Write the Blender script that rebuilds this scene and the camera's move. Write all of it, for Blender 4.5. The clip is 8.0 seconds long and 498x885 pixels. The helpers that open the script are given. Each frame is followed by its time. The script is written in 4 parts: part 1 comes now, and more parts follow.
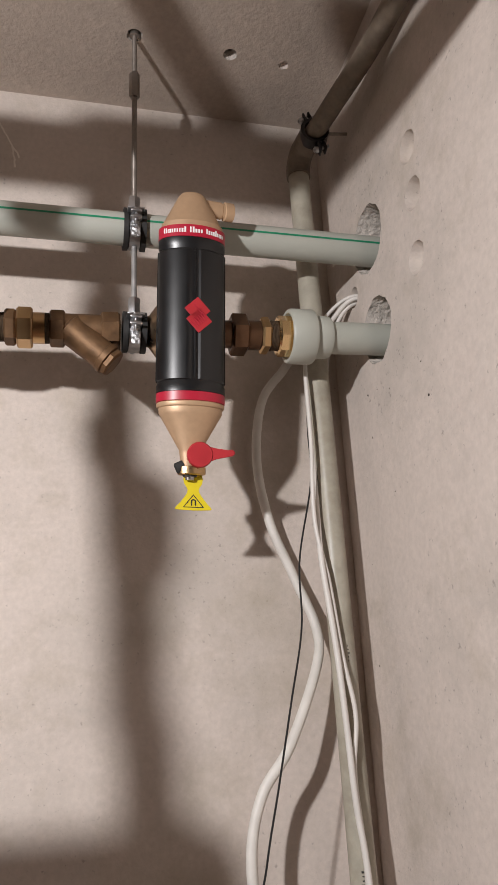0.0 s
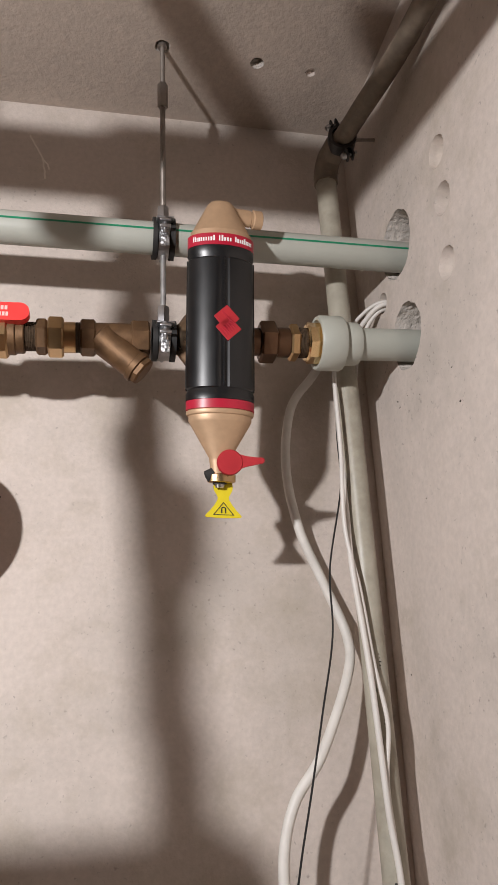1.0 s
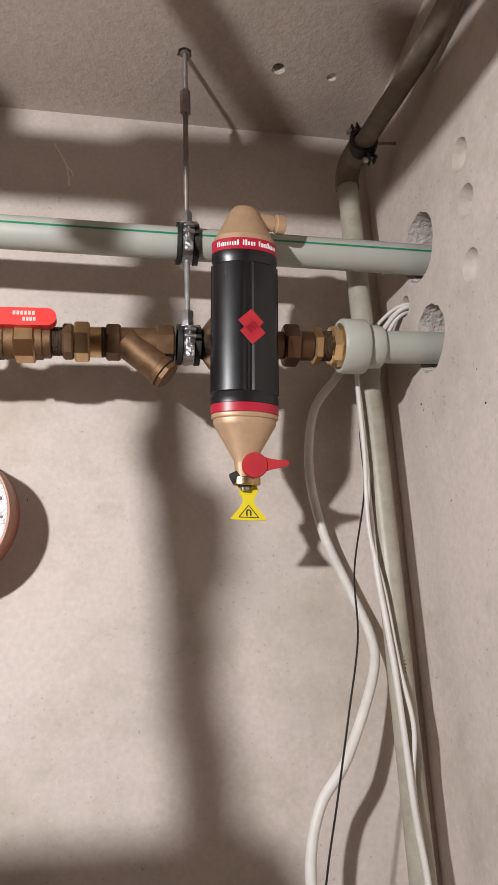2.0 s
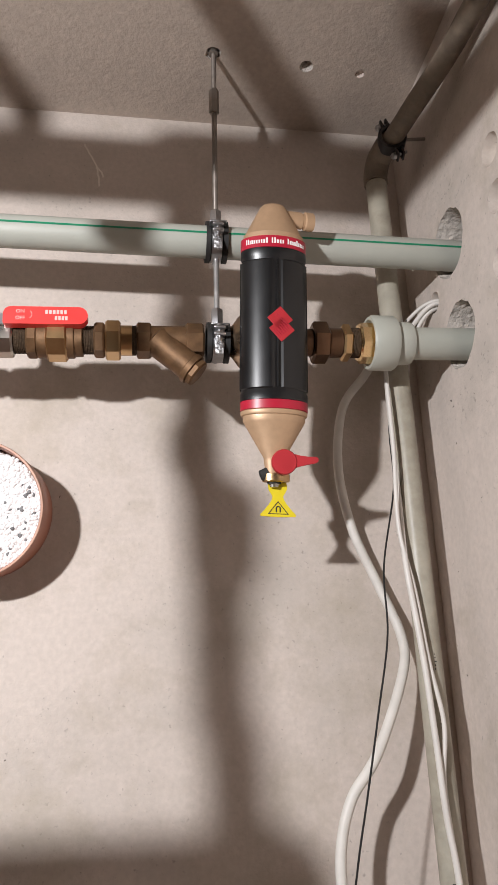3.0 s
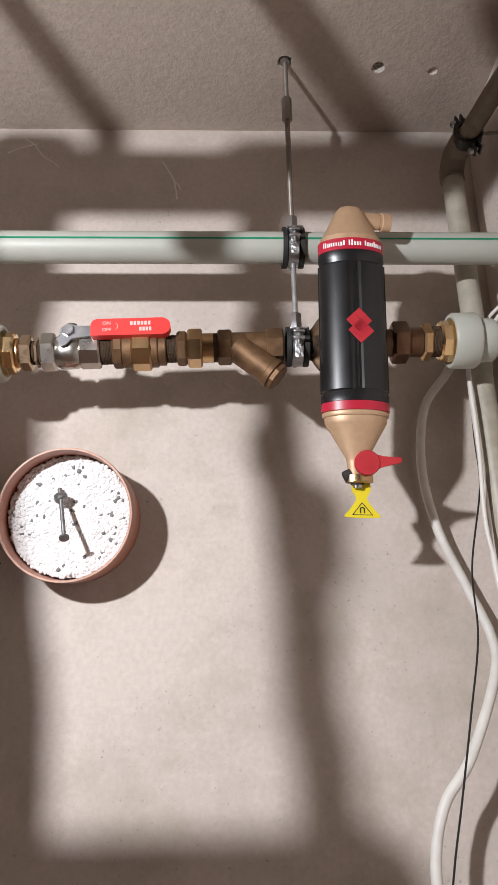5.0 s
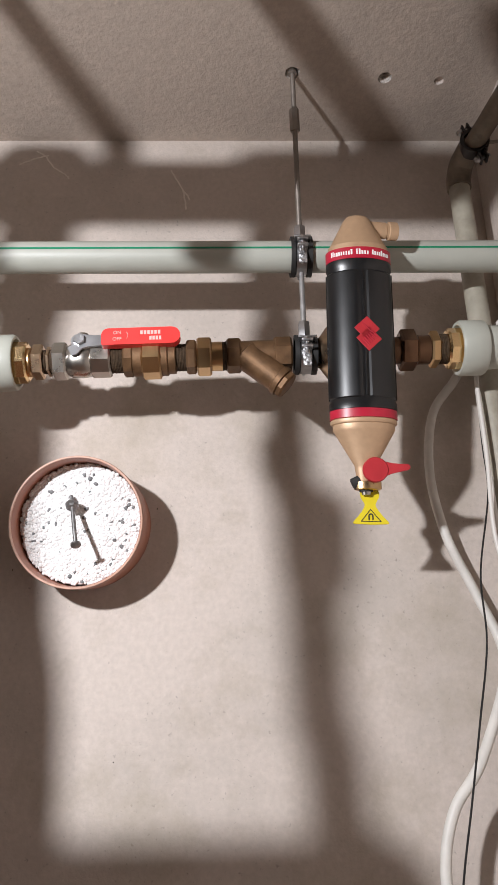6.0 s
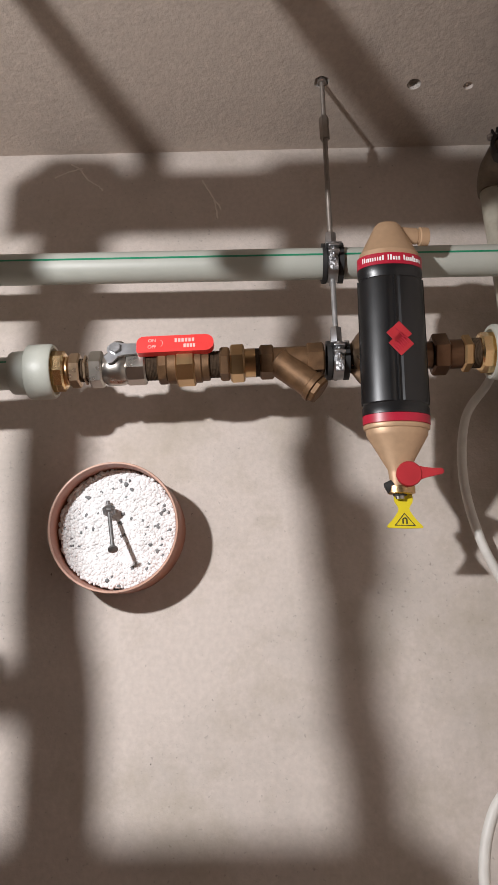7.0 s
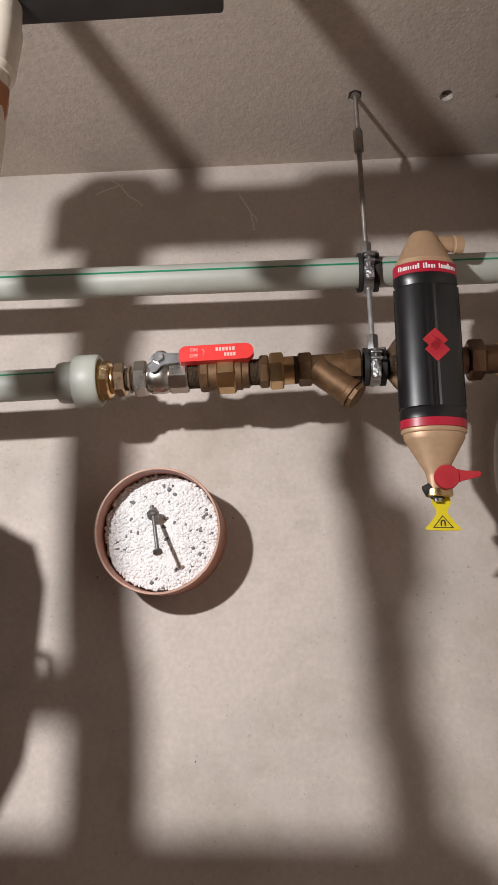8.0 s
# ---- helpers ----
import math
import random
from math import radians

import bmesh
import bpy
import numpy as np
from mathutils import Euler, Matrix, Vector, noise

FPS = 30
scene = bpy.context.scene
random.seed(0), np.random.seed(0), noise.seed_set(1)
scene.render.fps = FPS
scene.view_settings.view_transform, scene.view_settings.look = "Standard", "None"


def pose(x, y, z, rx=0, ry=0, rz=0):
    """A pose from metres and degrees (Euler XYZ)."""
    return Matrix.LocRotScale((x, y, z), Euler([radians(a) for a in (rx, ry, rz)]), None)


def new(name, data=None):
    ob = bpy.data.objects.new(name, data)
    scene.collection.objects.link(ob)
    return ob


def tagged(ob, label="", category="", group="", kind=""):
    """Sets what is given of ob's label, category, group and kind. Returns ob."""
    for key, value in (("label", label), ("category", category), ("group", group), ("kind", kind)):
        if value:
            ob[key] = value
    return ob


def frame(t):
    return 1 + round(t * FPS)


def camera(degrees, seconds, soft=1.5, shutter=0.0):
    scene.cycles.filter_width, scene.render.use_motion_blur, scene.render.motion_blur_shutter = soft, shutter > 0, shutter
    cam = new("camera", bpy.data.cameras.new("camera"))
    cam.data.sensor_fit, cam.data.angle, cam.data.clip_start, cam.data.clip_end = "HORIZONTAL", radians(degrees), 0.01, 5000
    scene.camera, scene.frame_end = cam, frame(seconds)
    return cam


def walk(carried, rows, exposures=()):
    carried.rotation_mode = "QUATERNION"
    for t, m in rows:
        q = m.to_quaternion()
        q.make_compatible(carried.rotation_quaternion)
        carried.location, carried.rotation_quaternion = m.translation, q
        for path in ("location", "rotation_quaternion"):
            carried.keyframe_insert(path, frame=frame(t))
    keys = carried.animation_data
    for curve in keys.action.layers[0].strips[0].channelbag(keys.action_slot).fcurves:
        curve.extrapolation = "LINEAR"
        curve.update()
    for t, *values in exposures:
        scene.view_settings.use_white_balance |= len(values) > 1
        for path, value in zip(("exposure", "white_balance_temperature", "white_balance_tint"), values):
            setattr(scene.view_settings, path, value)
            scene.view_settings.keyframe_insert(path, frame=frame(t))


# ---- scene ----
cam = camera(37.48, 8.0, soft=0.95)
# seconds, place, pitch, roll, yaw
PATH = [
        (0.0, -0.0613, -0.9259, 1.6016, 18.280, 2.700, -12.942),
        (0.5, -0.0622, -0.9259, 1.6023, 18.596, 2.510, -11.937),
        (1.0, -0.0658, -0.9250, 1.6036, 18.827, 2.323, -10.962),
        (1.5, -0.0715, -0.9255, 1.6028, 19.162, 2.244, -10.139),
        (3.0, -0.0797, -0.9305, 1.5983, 19.130, 1.518, -7.698),
        (3.5, -0.0800, -0.9285, 1.5972, 19.195, 1.133, -5.243),
        (4.0, -0.0828, -0.9293, 1.5954, 19.424, 0.956, -3.295),
        (4.5, -0.0863, -0.9333, 1.5924, 19.596, 0.883, -2.194),
        (6.0, -0.0876, -0.9453, 1.5905, 20.230, 0.814, -0.884),
        (6.5, -0.0890, -0.9509, 1.5880, 20.502, 0.629, -0.168),
        (7.0, -0.0934, -0.9541, 1.5859, 20.754, 0.430, 1.368),
        (7.5, -0.0965, -0.9650, 1.5784, 21.145, 0.160, 2.815),
        (8.0, -0.1045, -0.9761, 1.5726, 21.486, -0.010, 3.733),
]
walk(cam, [(t, pose(x, y, z, 90 + p, r, w)) for t, x, y, z, p, r, w in PATH], exposures=[
    (0.0, -0.07, 6500, 11), (1.5, 0.02, 6430, 11), (3.0, 0.11, 6350, 10), (4.5, 0.12, 6200, 10), (6.5, -0.02, 6250, 10), (7.5, -0.25, 6450, 10), (8.0, -0.28, 6450, 10)])

# ---- light: one bright work lamp beside the camera, and the bounce of the closed room ----
world = bpy.data.worlds.new("world")
scene.world = world
world.use_nodes = True
world.node_tree.nodes["Background"].inputs[0].default_value = (0.02, 0.019, 0.018, 1)
world.node_tree.nodes["Background"].inputs[1].default_value = 0.3
LAMP = Vector((-0.672, -1.13, 1.966))
AIM = Vector((0.34, 1.0, -0.55)).to_track_quat("-Z", "Y").to_matrix().to_4x4()
bulb = bpy.data.lights.new("work_lamp_light", "AREA")
bulb.shape, bulb.size = "DISK", 0.046
bulb.energy, bulb.color = 19.2, (1.0, 0.982, 0.985)
new("work_lamp_light", bulb).matrix_world = Matrix.Translation(LAMP) @ AIM

# ---- materials ----
def mat(name, color, rough=0.6, metal=0.0, vary=0.12, scale=40.0, bump=0.0, bscale=200.0, stain=0.0, sscale=4.0,
        stain_color=None, spec=0.5, rvary=0.1, bump2=0.0, b2scale=12.0, specks=0.0, speck_scale=160.0, patch=None):
    """A procedural surface: base colour with variation at two scales, roughness variation and fine relief."""
    m = bpy.data.materials.new(name)
    m.use_nodes = True
    nt = m.node_tree
    N, L = nt.nodes, nt.links
    b = N["Principled BSDF"]
    b.inputs["Metallic"].default_value = metal
    b.inputs["Specular IOR Level"].default_value = spec
    tc = N.new("ShaderNodeTexCoord")
    n1 = N.new("ShaderNodeTexNoise")
    n1.inputs["Scale"].default_value, n1.inputs["Detail"].default_value = scale, 6
    L.new(tc.outputs["Object"], n1.inputs["Vector"])
    n2 = N.new("ShaderNodeTexNoise")
    n2.inputs["Scale"].default_value, n2.inputs["Detail"].default_value = sscale, 8
    n2.inputs["Roughness"].default_value = 0.65
    L.new(tc.outputs["Object"], n2.inputs["Vector"])
    r1 = N.new("ShaderNodeValToRGB")
    c = Vector(color)
    lo, hi = c * (1 - vary), c * (1 + vary)
    r1.color_ramp.elements[0].position, r1.color_ramp.elements[1].position = 0.3, 0.7
    r1.color_ramp.elements[0].color = (*lo, 1)
    r1.color_ramp.elements[1].color = (*[min(v, 0.95) for v in hi], 1)
    L.new(n1.outputs["Fac"], r1.inputs["Fac"])
    mx = N.new("ShaderNodeMix")
    mx.data_type = "RGBA"
    r2 = N.new("ShaderNodeValToRGB")
    r2.color_ramp.elements[0].position, r2.color_ramp.elements[1].position = 0.48, 0.72
    r2.color_ramp.elements[0].color, r2.color_ramp.elements[1].color = (0, 0, 0, 1), (stain, stain, stain, 1)
    L.new(n2.outputs["Fac"], r2.inputs["Fac"])
    L.new(r2.outputs["Color"], mx.inputs["Factor"])
    L.new(r1.outputs["Color"], mx.inputs["A"])
    sc = stain_color or tuple(v * 0.6 for v in color)
    mx.inputs["B"].default_value = (*sc, 1)
    out = mx.outputs["Result"]
    if specks:
        n4 = N.new("ShaderNodeTexNoise")
        n4.inputs["Scale"].default_value, n4.inputs["Detail"].default_value = speck_scale, 3
        L.new(tc.outputs["Object"], n4.inputs["Vector"])
        add = N.new("ShaderNodeMath")
        add.operation = "MULTIPLY_ADD"
        add.inputs[1].default_value = 0.35
        L.new(n2.outputs["Fac"], add.inputs[0])
        L.new(n4.outputs["Fac"], add.inputs[2])
        r4 = N.new("ShaderNodeValToRGB")
        r4.color_ramp.elements[0].position, r4.color_ramp.elements[1].position = 0.83, 0.95
        r4.color_ramp.elements[0].color, r4.color_ramp.elements[1].color = (0, 0, 0, 1), (specks, specks, specks, 1)
        L.new(add.outputs[0], r4.inputs["Fac"])
        m4 = N.new("ShaderNodeMix")
        m4.data_type = "RGBA"
        L.new(r4.outputs["Color"], m4.inputs["Factor"])
        L.new(out, m4.inputs["A"])
        m4.inputs["B"].default_value = (*[v * 0.45 for v in color], 1)
        out = m4.outputs["Result"]
    if patch:
        n5 = N.new("ShaderNodeTexNoise")
        n5.inputs["Scale"].default_value, n5.inputs["Detail"].default_value = 4.2, 10
        n5.inputs["Roughness"].default_value = 0.72
        shift = N.new("ShaderNodeMapping")
        shift.inputs["Location"].default_value = (3.1, 7.7, 1.9)
        L.new(tc.outputs["Object"], shift.inputs["Vector"])
        L.new(shift.outputs["Vector"], n5.inputs["Vector"])
        r5 = N.new("ShaderNodeValToRGB")
        r5.color_ramp.elements[0].position, r5.color_ramp.elements[1].position = 0.51, 0.72
        r5.color_ramp.elements[0].color, r5.color_ramp.elements[1].color = (0, 0, 0, 1), (0.75, 0.75, 0.75, 1)
        L.new(n5.outputs["Fac"], r5.inputs["Fac"])
        m5 = N.new("ShaderNodeMix")
        m5.data_type = "RGBA"
        L.new(r5.outputs["Color"], m5.inputs["Factor"])
        L.new(out, m5.inputs["A"])
        m5.inputs["B"].default_value = (*patch, 1)
        out = m5.outputs["Result"]
    L.new(out, b.inputs["Base Color"])
    rr = N.new("ShaderNodeMapRange")
    rr.inputs["To Min"].default_value, rr.inputs["To Max"].default_value = max(0.02, rough - rvary), min(1, rough + rvary)
    L.new(n1.outputs["Fac"], rr.inputs["Value"])
    L.new(rr.outputs["Result"], b.inputs["Roughness"])
    last = None
    for st, s, det in ((bump2, b2scale, 5), (bump, bscale, 4)):
        if st:
            n3 = N.new("ShaderNodeTexNoise")
            n3.inputs["Scale"].default_value, n3.inputs["Detail"].default_value = s, det
            L.new(tc.outputs["Object"], n3.inputs["Vector"])
            bp = N.new("ShaderNodeBump")
            bp.inputs["Strength"].default_value, bp.inputs["Distance"].default_value = 1.0, st
            L.new(n3.outputs["Fac"], bp.inputs["Height"])
            if last:
                L.new(last.outputs["Normal"], bp.inputs["Normal"])
            last = bp
    if last:
        L.new(last.outputs["Normal"], b.inputs["Normal"])
    return m


PLASTER = mat("wall_plaster", (0.605, 0.530, 0.476), 0.9, vary=0.06, scale=140, bump=0.0005, bscale=300, stain=0.7, sscale=5.0, specks=0.65, speck_scale=170, patch=(0.40, 0.345, 0.27),
              stain_color=(0.45, 0.405, 0.36), bump2=0.004, b2scale=8, spec=0.2)
CEIL = mat("ceiling_concrete", (0.46, 0.385, 0.328), 0.92, vary=0.08, scale=130, bump=0.0008, bscale=240, stain=0.3, sscale=5.0,
           stain_color=(0.25, 0.22, 0.19), bump2=0.0009, b2scale=70, spec=0.2)
CONCRETE = mat("raw_concrete", (0.58, 0.525, 0.475), 0.95, vary=0.15, scale=90, bump=0.005, bscale=110, spec=0.15)
# unseen surfaces; the red-brown is chosen to warm the bounce in the shadows
BAREWALL = mat("brown_bounce_wall", (0.40, 0.175, 0.095), 0.92, vary=0.1, scale=40, bump=0.001, bscale=150, stain=0.4, sscale=2)
FLOORM = mat("brown_bounce_floor", (0.32, 0.175, 0.11), 0.85, vary=0.1, scale=30, bump=0.001, bscale=150, stain=0.4)
PPR = mat("grey_green_plastic", (0.425, 0.432, 0.38), 0.47, vary=0.03, scale=30, stain=0.25, sscale=14, stain_color=(0.36, 0.365, 0.31), bump=0.0002, bscale=300)
GREEN = mat("green_stripe", (0.01, 0.22, 0.11), 0.45, vary=0.1)
# pipe grime plus the shade below the ceiling, both put into the colour
OLDRUN = mat("dirty_shaded_brown_pipe", (0.20, 0.16, 0.12), 0.55, vary=0.2, scale=70, stain=0.9, sscale=18, stain_color=(0.085, 0.06, 0.042), bump=0.0005, bscale=110)
CONDUIT = mat("old_grey_plastic", (0.40, 0.37, 0.30), 0.42, vary=0.10, scale=60, stain=0.6, sscale=14, stain_color=(0.20, 0.165, 0.115), bump=0.0004, bscale=120)
BRASS = mat("yellow_brass", (0.58, 0.385, 0.20), 0.32, 1.0, vary=0.12, scale=50, stain=0.5, sscale=25, stain_color=(0.36, 0.22, 0.10), bump=0.0001, bscale=350)
BRASSB = mat("bright_brass", (0.86, 0.62, 0.33), 0.22, 1.0, vary=0.06, scale=50, stain=0.25, sscale=25, stain_color=(0.6, 0.38, 0.2))
BRONZE = mat("dark_cast_bronze", (0.170, 0.094, 0.045), 0.55, 0.55, vary=0.3, scale=70, stain=0.6, sscale=20, stain_color=(0.095, 0.052, 0.026), bump=0.0002, bscale=520)
BROWN = mat("brown_oxidised_brass", (0.13, 0.068, 0.037), 0.34, 0.8, vary=0.2, scale=60, stain=0.5, sscale=30, stain_color=(0.08, 0.05, 0.03))
HEMP = mat("hemp_sealed_thread", (0.055, 0.036, 0.022), 0.8, vary=0.35, scale=220, bump=0.0012, bscale=400, spec=0.15)
ROSEB = mat("rosy_brass", (0.50, 0.365, 0.25), 0.3, 1.0, vary=0.1, scale=60, stain=0.4, sscale=25, stain_color=(0.33, 0.22, 0.13))
NICKEL = mat("nickel_plate", (0.46, 0.43, 0.39), 0.3, 1.0, vary=0.06, scale=60, stain=0.25, sscale=25, stain_color=(0.42, 0.38, 0.33))
ZINC = mat("zinc_steel", (0.48, 0.48, 0.49), 0.33, 1.0, vary=0.12, scale=120, stain=0.3, sscale=60, stain_color=(0.42, 0.42, 0.43), bump=0.0003, bscale=300)
ROUGHZ = mat("rough_galvanised", (0.50, 0.50, 0.51), 0.38, 0.9, vary=0.45, scale=230, bump=0.0025, bscale=260)
ROD = mat("threaded_steel", (0.30, 0.265, 0.235), 0.48, 0.7, vary=0.15, scale=80, stain=0.5, sscale=18, stain_color=(0.22, 0.18, 0.15))
LEVERZ = mat("smooth_zinc_plate", (0.56, 0.57, 0.59), 0.3, 1.0, vary=0.06, scale=60, stain=0.25, sscale=30, stain_color=(0.44, 0.44, 0.45))
GREYROD = mat("grey_steel_rod", (0.40, 0.39, 0.38), 0.5, 0.6, vary=0.15, scale=90)
RUBBER = mat("black_rubber", (0.018, 0.017, 0.016), 0.65, vary=0.2, scale=80)
BLACK = mat("black_plastic", (0.0055, 0.0055, 0.0062), 0.32, vary=0.15, scale=40, bump=0.00003, bscale=500, rvary=0.05, stain=0.25, sscale=12, stain_color=(0.012, 0.0117, 0.0115), spec=0.6)
RED = mat("red_plastic", (0.43, 0.022, 0.03), 0.42, vary=0.08, scale=40)
REDV = mat("red_vinyl_grip", (0.80, 0.045, 0.04), 0.40, vary=0.05, scale=40)
REDB = mat("red_label_band", (0.42, 0.012, 0.035), 0.35, vary=0.05, scale=40)
GOLD = mat("matt_brass_casting", (0.50, 0.328, 0.198), 0.46, 0.3, vary=0.05, scale=120, bump=0.00006, bscale=500, stain=0.15, sscale=20)
WHITEP = mat("white_print", (0.82, 0.80, 0.78), 0.6, vary=0.02)
BLACKP = mat("black_print", (0.02, 0.02, 0.02), 0.6, vary=0.05)
YELLOW = mat("yellow_plastic", (0.70, 0.56, 0.010), 0.52, vary=0.04, scale=40)
CABLEW = mat("white_cable", (0.70, 0.665, 0.62), 0.45, vary=0.04, scale=50, stain=0.3, sscale=16, stain_color=(0.52, 0.48, 0.43))
HOSEM = mat("white_conduit_hose", (0.68, 0.65, 0.60), 0.5, vary=0.05, scale=60, stain=0.3, sscale=18, stain_color=(0.5, 0.46, 0.41), bump=0.0004, bscale=80)
CABLEB = mat("black_cable", (0.012, 0.012, 0.012), 0.45, vary=0.2)
ORANGE = mat("orange_brown_drain_plastic", (0.37, 0.155, 0.10), 0.45, vary=0.05, scale=40, stain=0.25, sscale=9, stain_color=(0.36, 0.16, 0.10))
RIMM = mat("worn_drain_rim", (0.56, 0.33, 0.24), 0.5, vary=0.15, scale=90, stain=0.6, sscale=30, stain_color=(0.40, 0.17, 0.10))
DARKS = mat("dark_painted_steel", (0.035, 0.032, 0.032), 0.35, 0.3, vary=0.2, scale=30)
BEIGE = mat("beige_plastic", (0.62, 0.55, 0.46), 0.4, vary=0.06, scale=30)
COPPER = mat("copper_red_fitting", (0.48, 0.20, 0.10), 0.4, 0.8, vary=0.15, scale=40)


# ---- mesh helpers ----
def mesh_of(bm, name, material, smooth=True, angle=35):
    me = bpy.data.meshes.new(name)
    bmesh.ops.recalc_face_normals(bm, faces=bm.faces)
    for f in bm.faces:
        f.smooth = smooth
    if smooth:
        for e in bm.edges:
            if len(e.link_faces) == 2 and e.calc_face_angle(0) > radians(angle):
                e.smooth = False
    bm.to_mesh(me)
    bm.free()
    for m in (material if isinstance(material, (list, tuple)) else [material]):
        me.materials.append(m)
    return me


def part(name, bm, material, parent=None, label="", smooth=True, angle=35):
    ob = new(name, mesh_of(bm, name, material, smooth, angle))
    if parent:
        ob.parent = parent
    if label:
        tagged(ob, label)
    return ob


def thing(name, m, label, category, group="", kind=""):
    ob = new(name)
    ob.empty_display_size = 0.02
    ob.matrix_world = m
    return tagged(ob, label, category, group, kind)


AX = {"x": Matrix.Rotation(radians(90), 4, "Y"), "y": Matrix.Rotation(radians(-90), 4, "X"), "z": Matrix.Identity(4)}


def turned(profile, n=32, axis="z", m=None, bm=None, phase=0.0, sx=1.0, closed=False):
    """A body of revolution from (along, radius) pairs; n = 6 makes a hexagon."""
    bm = bm or bmesh.new()
    place = (m or Matrix.Identity(4)) @ AX[axis]
    rings = []
    for h, r in profile:
        if r < 1e-6:
            rings.append([bm.verts.new(place @ Vector((0, 0, h)))])
        else:
            rings.append([bm.verts.new(place @ Vector((sx * r * math.cos(phase + 2 * math.pi * i / n), r * math.sin(phase + 2 * math.pi * i / n), h))) for i in range(n)])
    pairs = list(zip(rings, rings[1:])) + ([(rings[-1], rings[0])] if closed else [])
    for a, b in pairs:
        for i in range(n):
            j = (i + 1) % n
            if len(a) == 1 and len(b) == 1:
                continue
            if len(a) == 1:
                bm.faces.new((a[0], b[i], b[j]))
            elif len(b) == 1:
                bm.faces.new((a[i], b[0], a[j]))
            else:
                bm.faces.new((a[i], a[j], b[j], b[i]))
    if not closed:
        for ring in (rings[0], rings[-1]):
            if len(ring) > 2:
                bm.faces.new(ring)
    return bm


def hexagon(x0, x1, flats, n=6, axis="x", phase=math.pi / 6, m=None, bm=None):
    """A chamfered nut along an axis; flats: width across flats."""
    r = flats / 2 / math.cos(math.pi / n)
    c = min(0.0022, (x1 - x0) * 0.2)
    return turned([(x0, r * 0.90), (x0 + c, r), (x1 - c, r), (x1, r * 0.90)], n, axis, m, bm, phase)


def box(sx, sy, sz, m=None, bev=0.0, seg=2, bm=None):
    own = bmesh.new()
    bmesh.ops.create_cube(own, size=1, matrix=Matrix.Diagonal((sx, sy, sz, 1)))
    if bev:
        bmesh.ops.bevel(own, geom=own.edges[:], offset=bev, segments=seg, profile=0.5, affect="EDGES")
    own.transform(m or Matrix.Identity(4))
    if bm is None:
        return own
    me = bpy.data.meshes.new("tmp")
    own.to_mesh(me)
    own.free()
    bm.from_mesh(me)
    bpy.data.meshes.remove(me)
    return bm


def smooth_path(pts, per=10):
    """Catmull-Rom points through pts."""
    P = [Vector(p) for p in pts]
    P = [P[0] * 2 - P[1]] + P + [P[-1] * 2 - P[-2]]
    out = []
    for i in range(1, len(P) - 2):
        a, b, c, d = P[i - 1:i + 3]
        for k in range(per):
            t = k / per
            out.append(0.5 * (2 * b + (c - a) * t + (2 * a - 5 * b + 4 * c - d) * t * t + (3 * b - a - 3 * c + d) * t ** 3))
    return out + [P[-2]]


def tube(pts, r, n=12, bm=None, rough=0.0):
    """A round tube along points, with capped ends."""
    bm = bm or bmesh.new()
    P = [Vector(p) for p in pts]
    up = Vector((0.31, 0.77, 0.55)).normalized()
    rings = []
    for i, p in enumerate(P):
        d = (P[min(i + 1, len(P) - 1)] - P[max(i - 1, 0)]).normalized()
        a = (up - d * up.dot(d)).normalized()
        up = a
        b = d.cross(a)
        rr = r * (1 + rough * math.sin(i * 2.4))
        rings.append([bm.verts.new(p + rr * (a * math.cos(2 * math.pi * k / n) + b * math.sin(2 * math.pi * k / n))) for k in range(n)])
    for a, b in zip(rings, rings[1:]):
        for k in range(n):
            bm.faces.new((a[k], a[(k + 1) % n], b[(k + 1) % n], b[k]))
    bm.faces.new(rings[0])
    bm.faces.new(rings[-1])
    return bm


def plate(outline, depth, m=None, bm=None):
    """A flat plate from an outline in x, z, going back in y by depth."""
    own = bm or bmesh.new()
    place = m or Matrix.Identity(4)
    a = [own.verts.new(place @ Vector((x, 0, z))) for x, z in outline]
    b = [own.verts.new(place @ Vector((x, depth, z))) for x, z in outline]
    own.faces.new(a)
    own.faces.new(list(reversed(b)))
    for i in range(len(a)):
        j = (i + 1) % len(a)
        own.faces.new((a[j], a[i], b[i], b[j]))
    return own


def cut(ob, cutters):
    """Cuts rough holes out of a wall, and leaves the plain mesh."""
    tmp = []
    for bm, material in cutters:
        c = new("cutter", mesh_of(bm, "cutter", material))
        tmp.append(c)
        md = ob.modifiers.new("cut", "BOOLEAN")
        md.operation, md.object, md.solver = "DIFFERENCE", c, "EXACT"
        md.material_mode = "TRANSFER"
    bpy.context.view_layer.update()
    done = bpy.data.meshes.new_from_object(ob.evaluated_get(bpy.context.evaluated_depsgraph_get()))
    ob.modifiers.clear()
    ob.data = done
    for c in tmp:
        bpy.data.objects.remove(c)


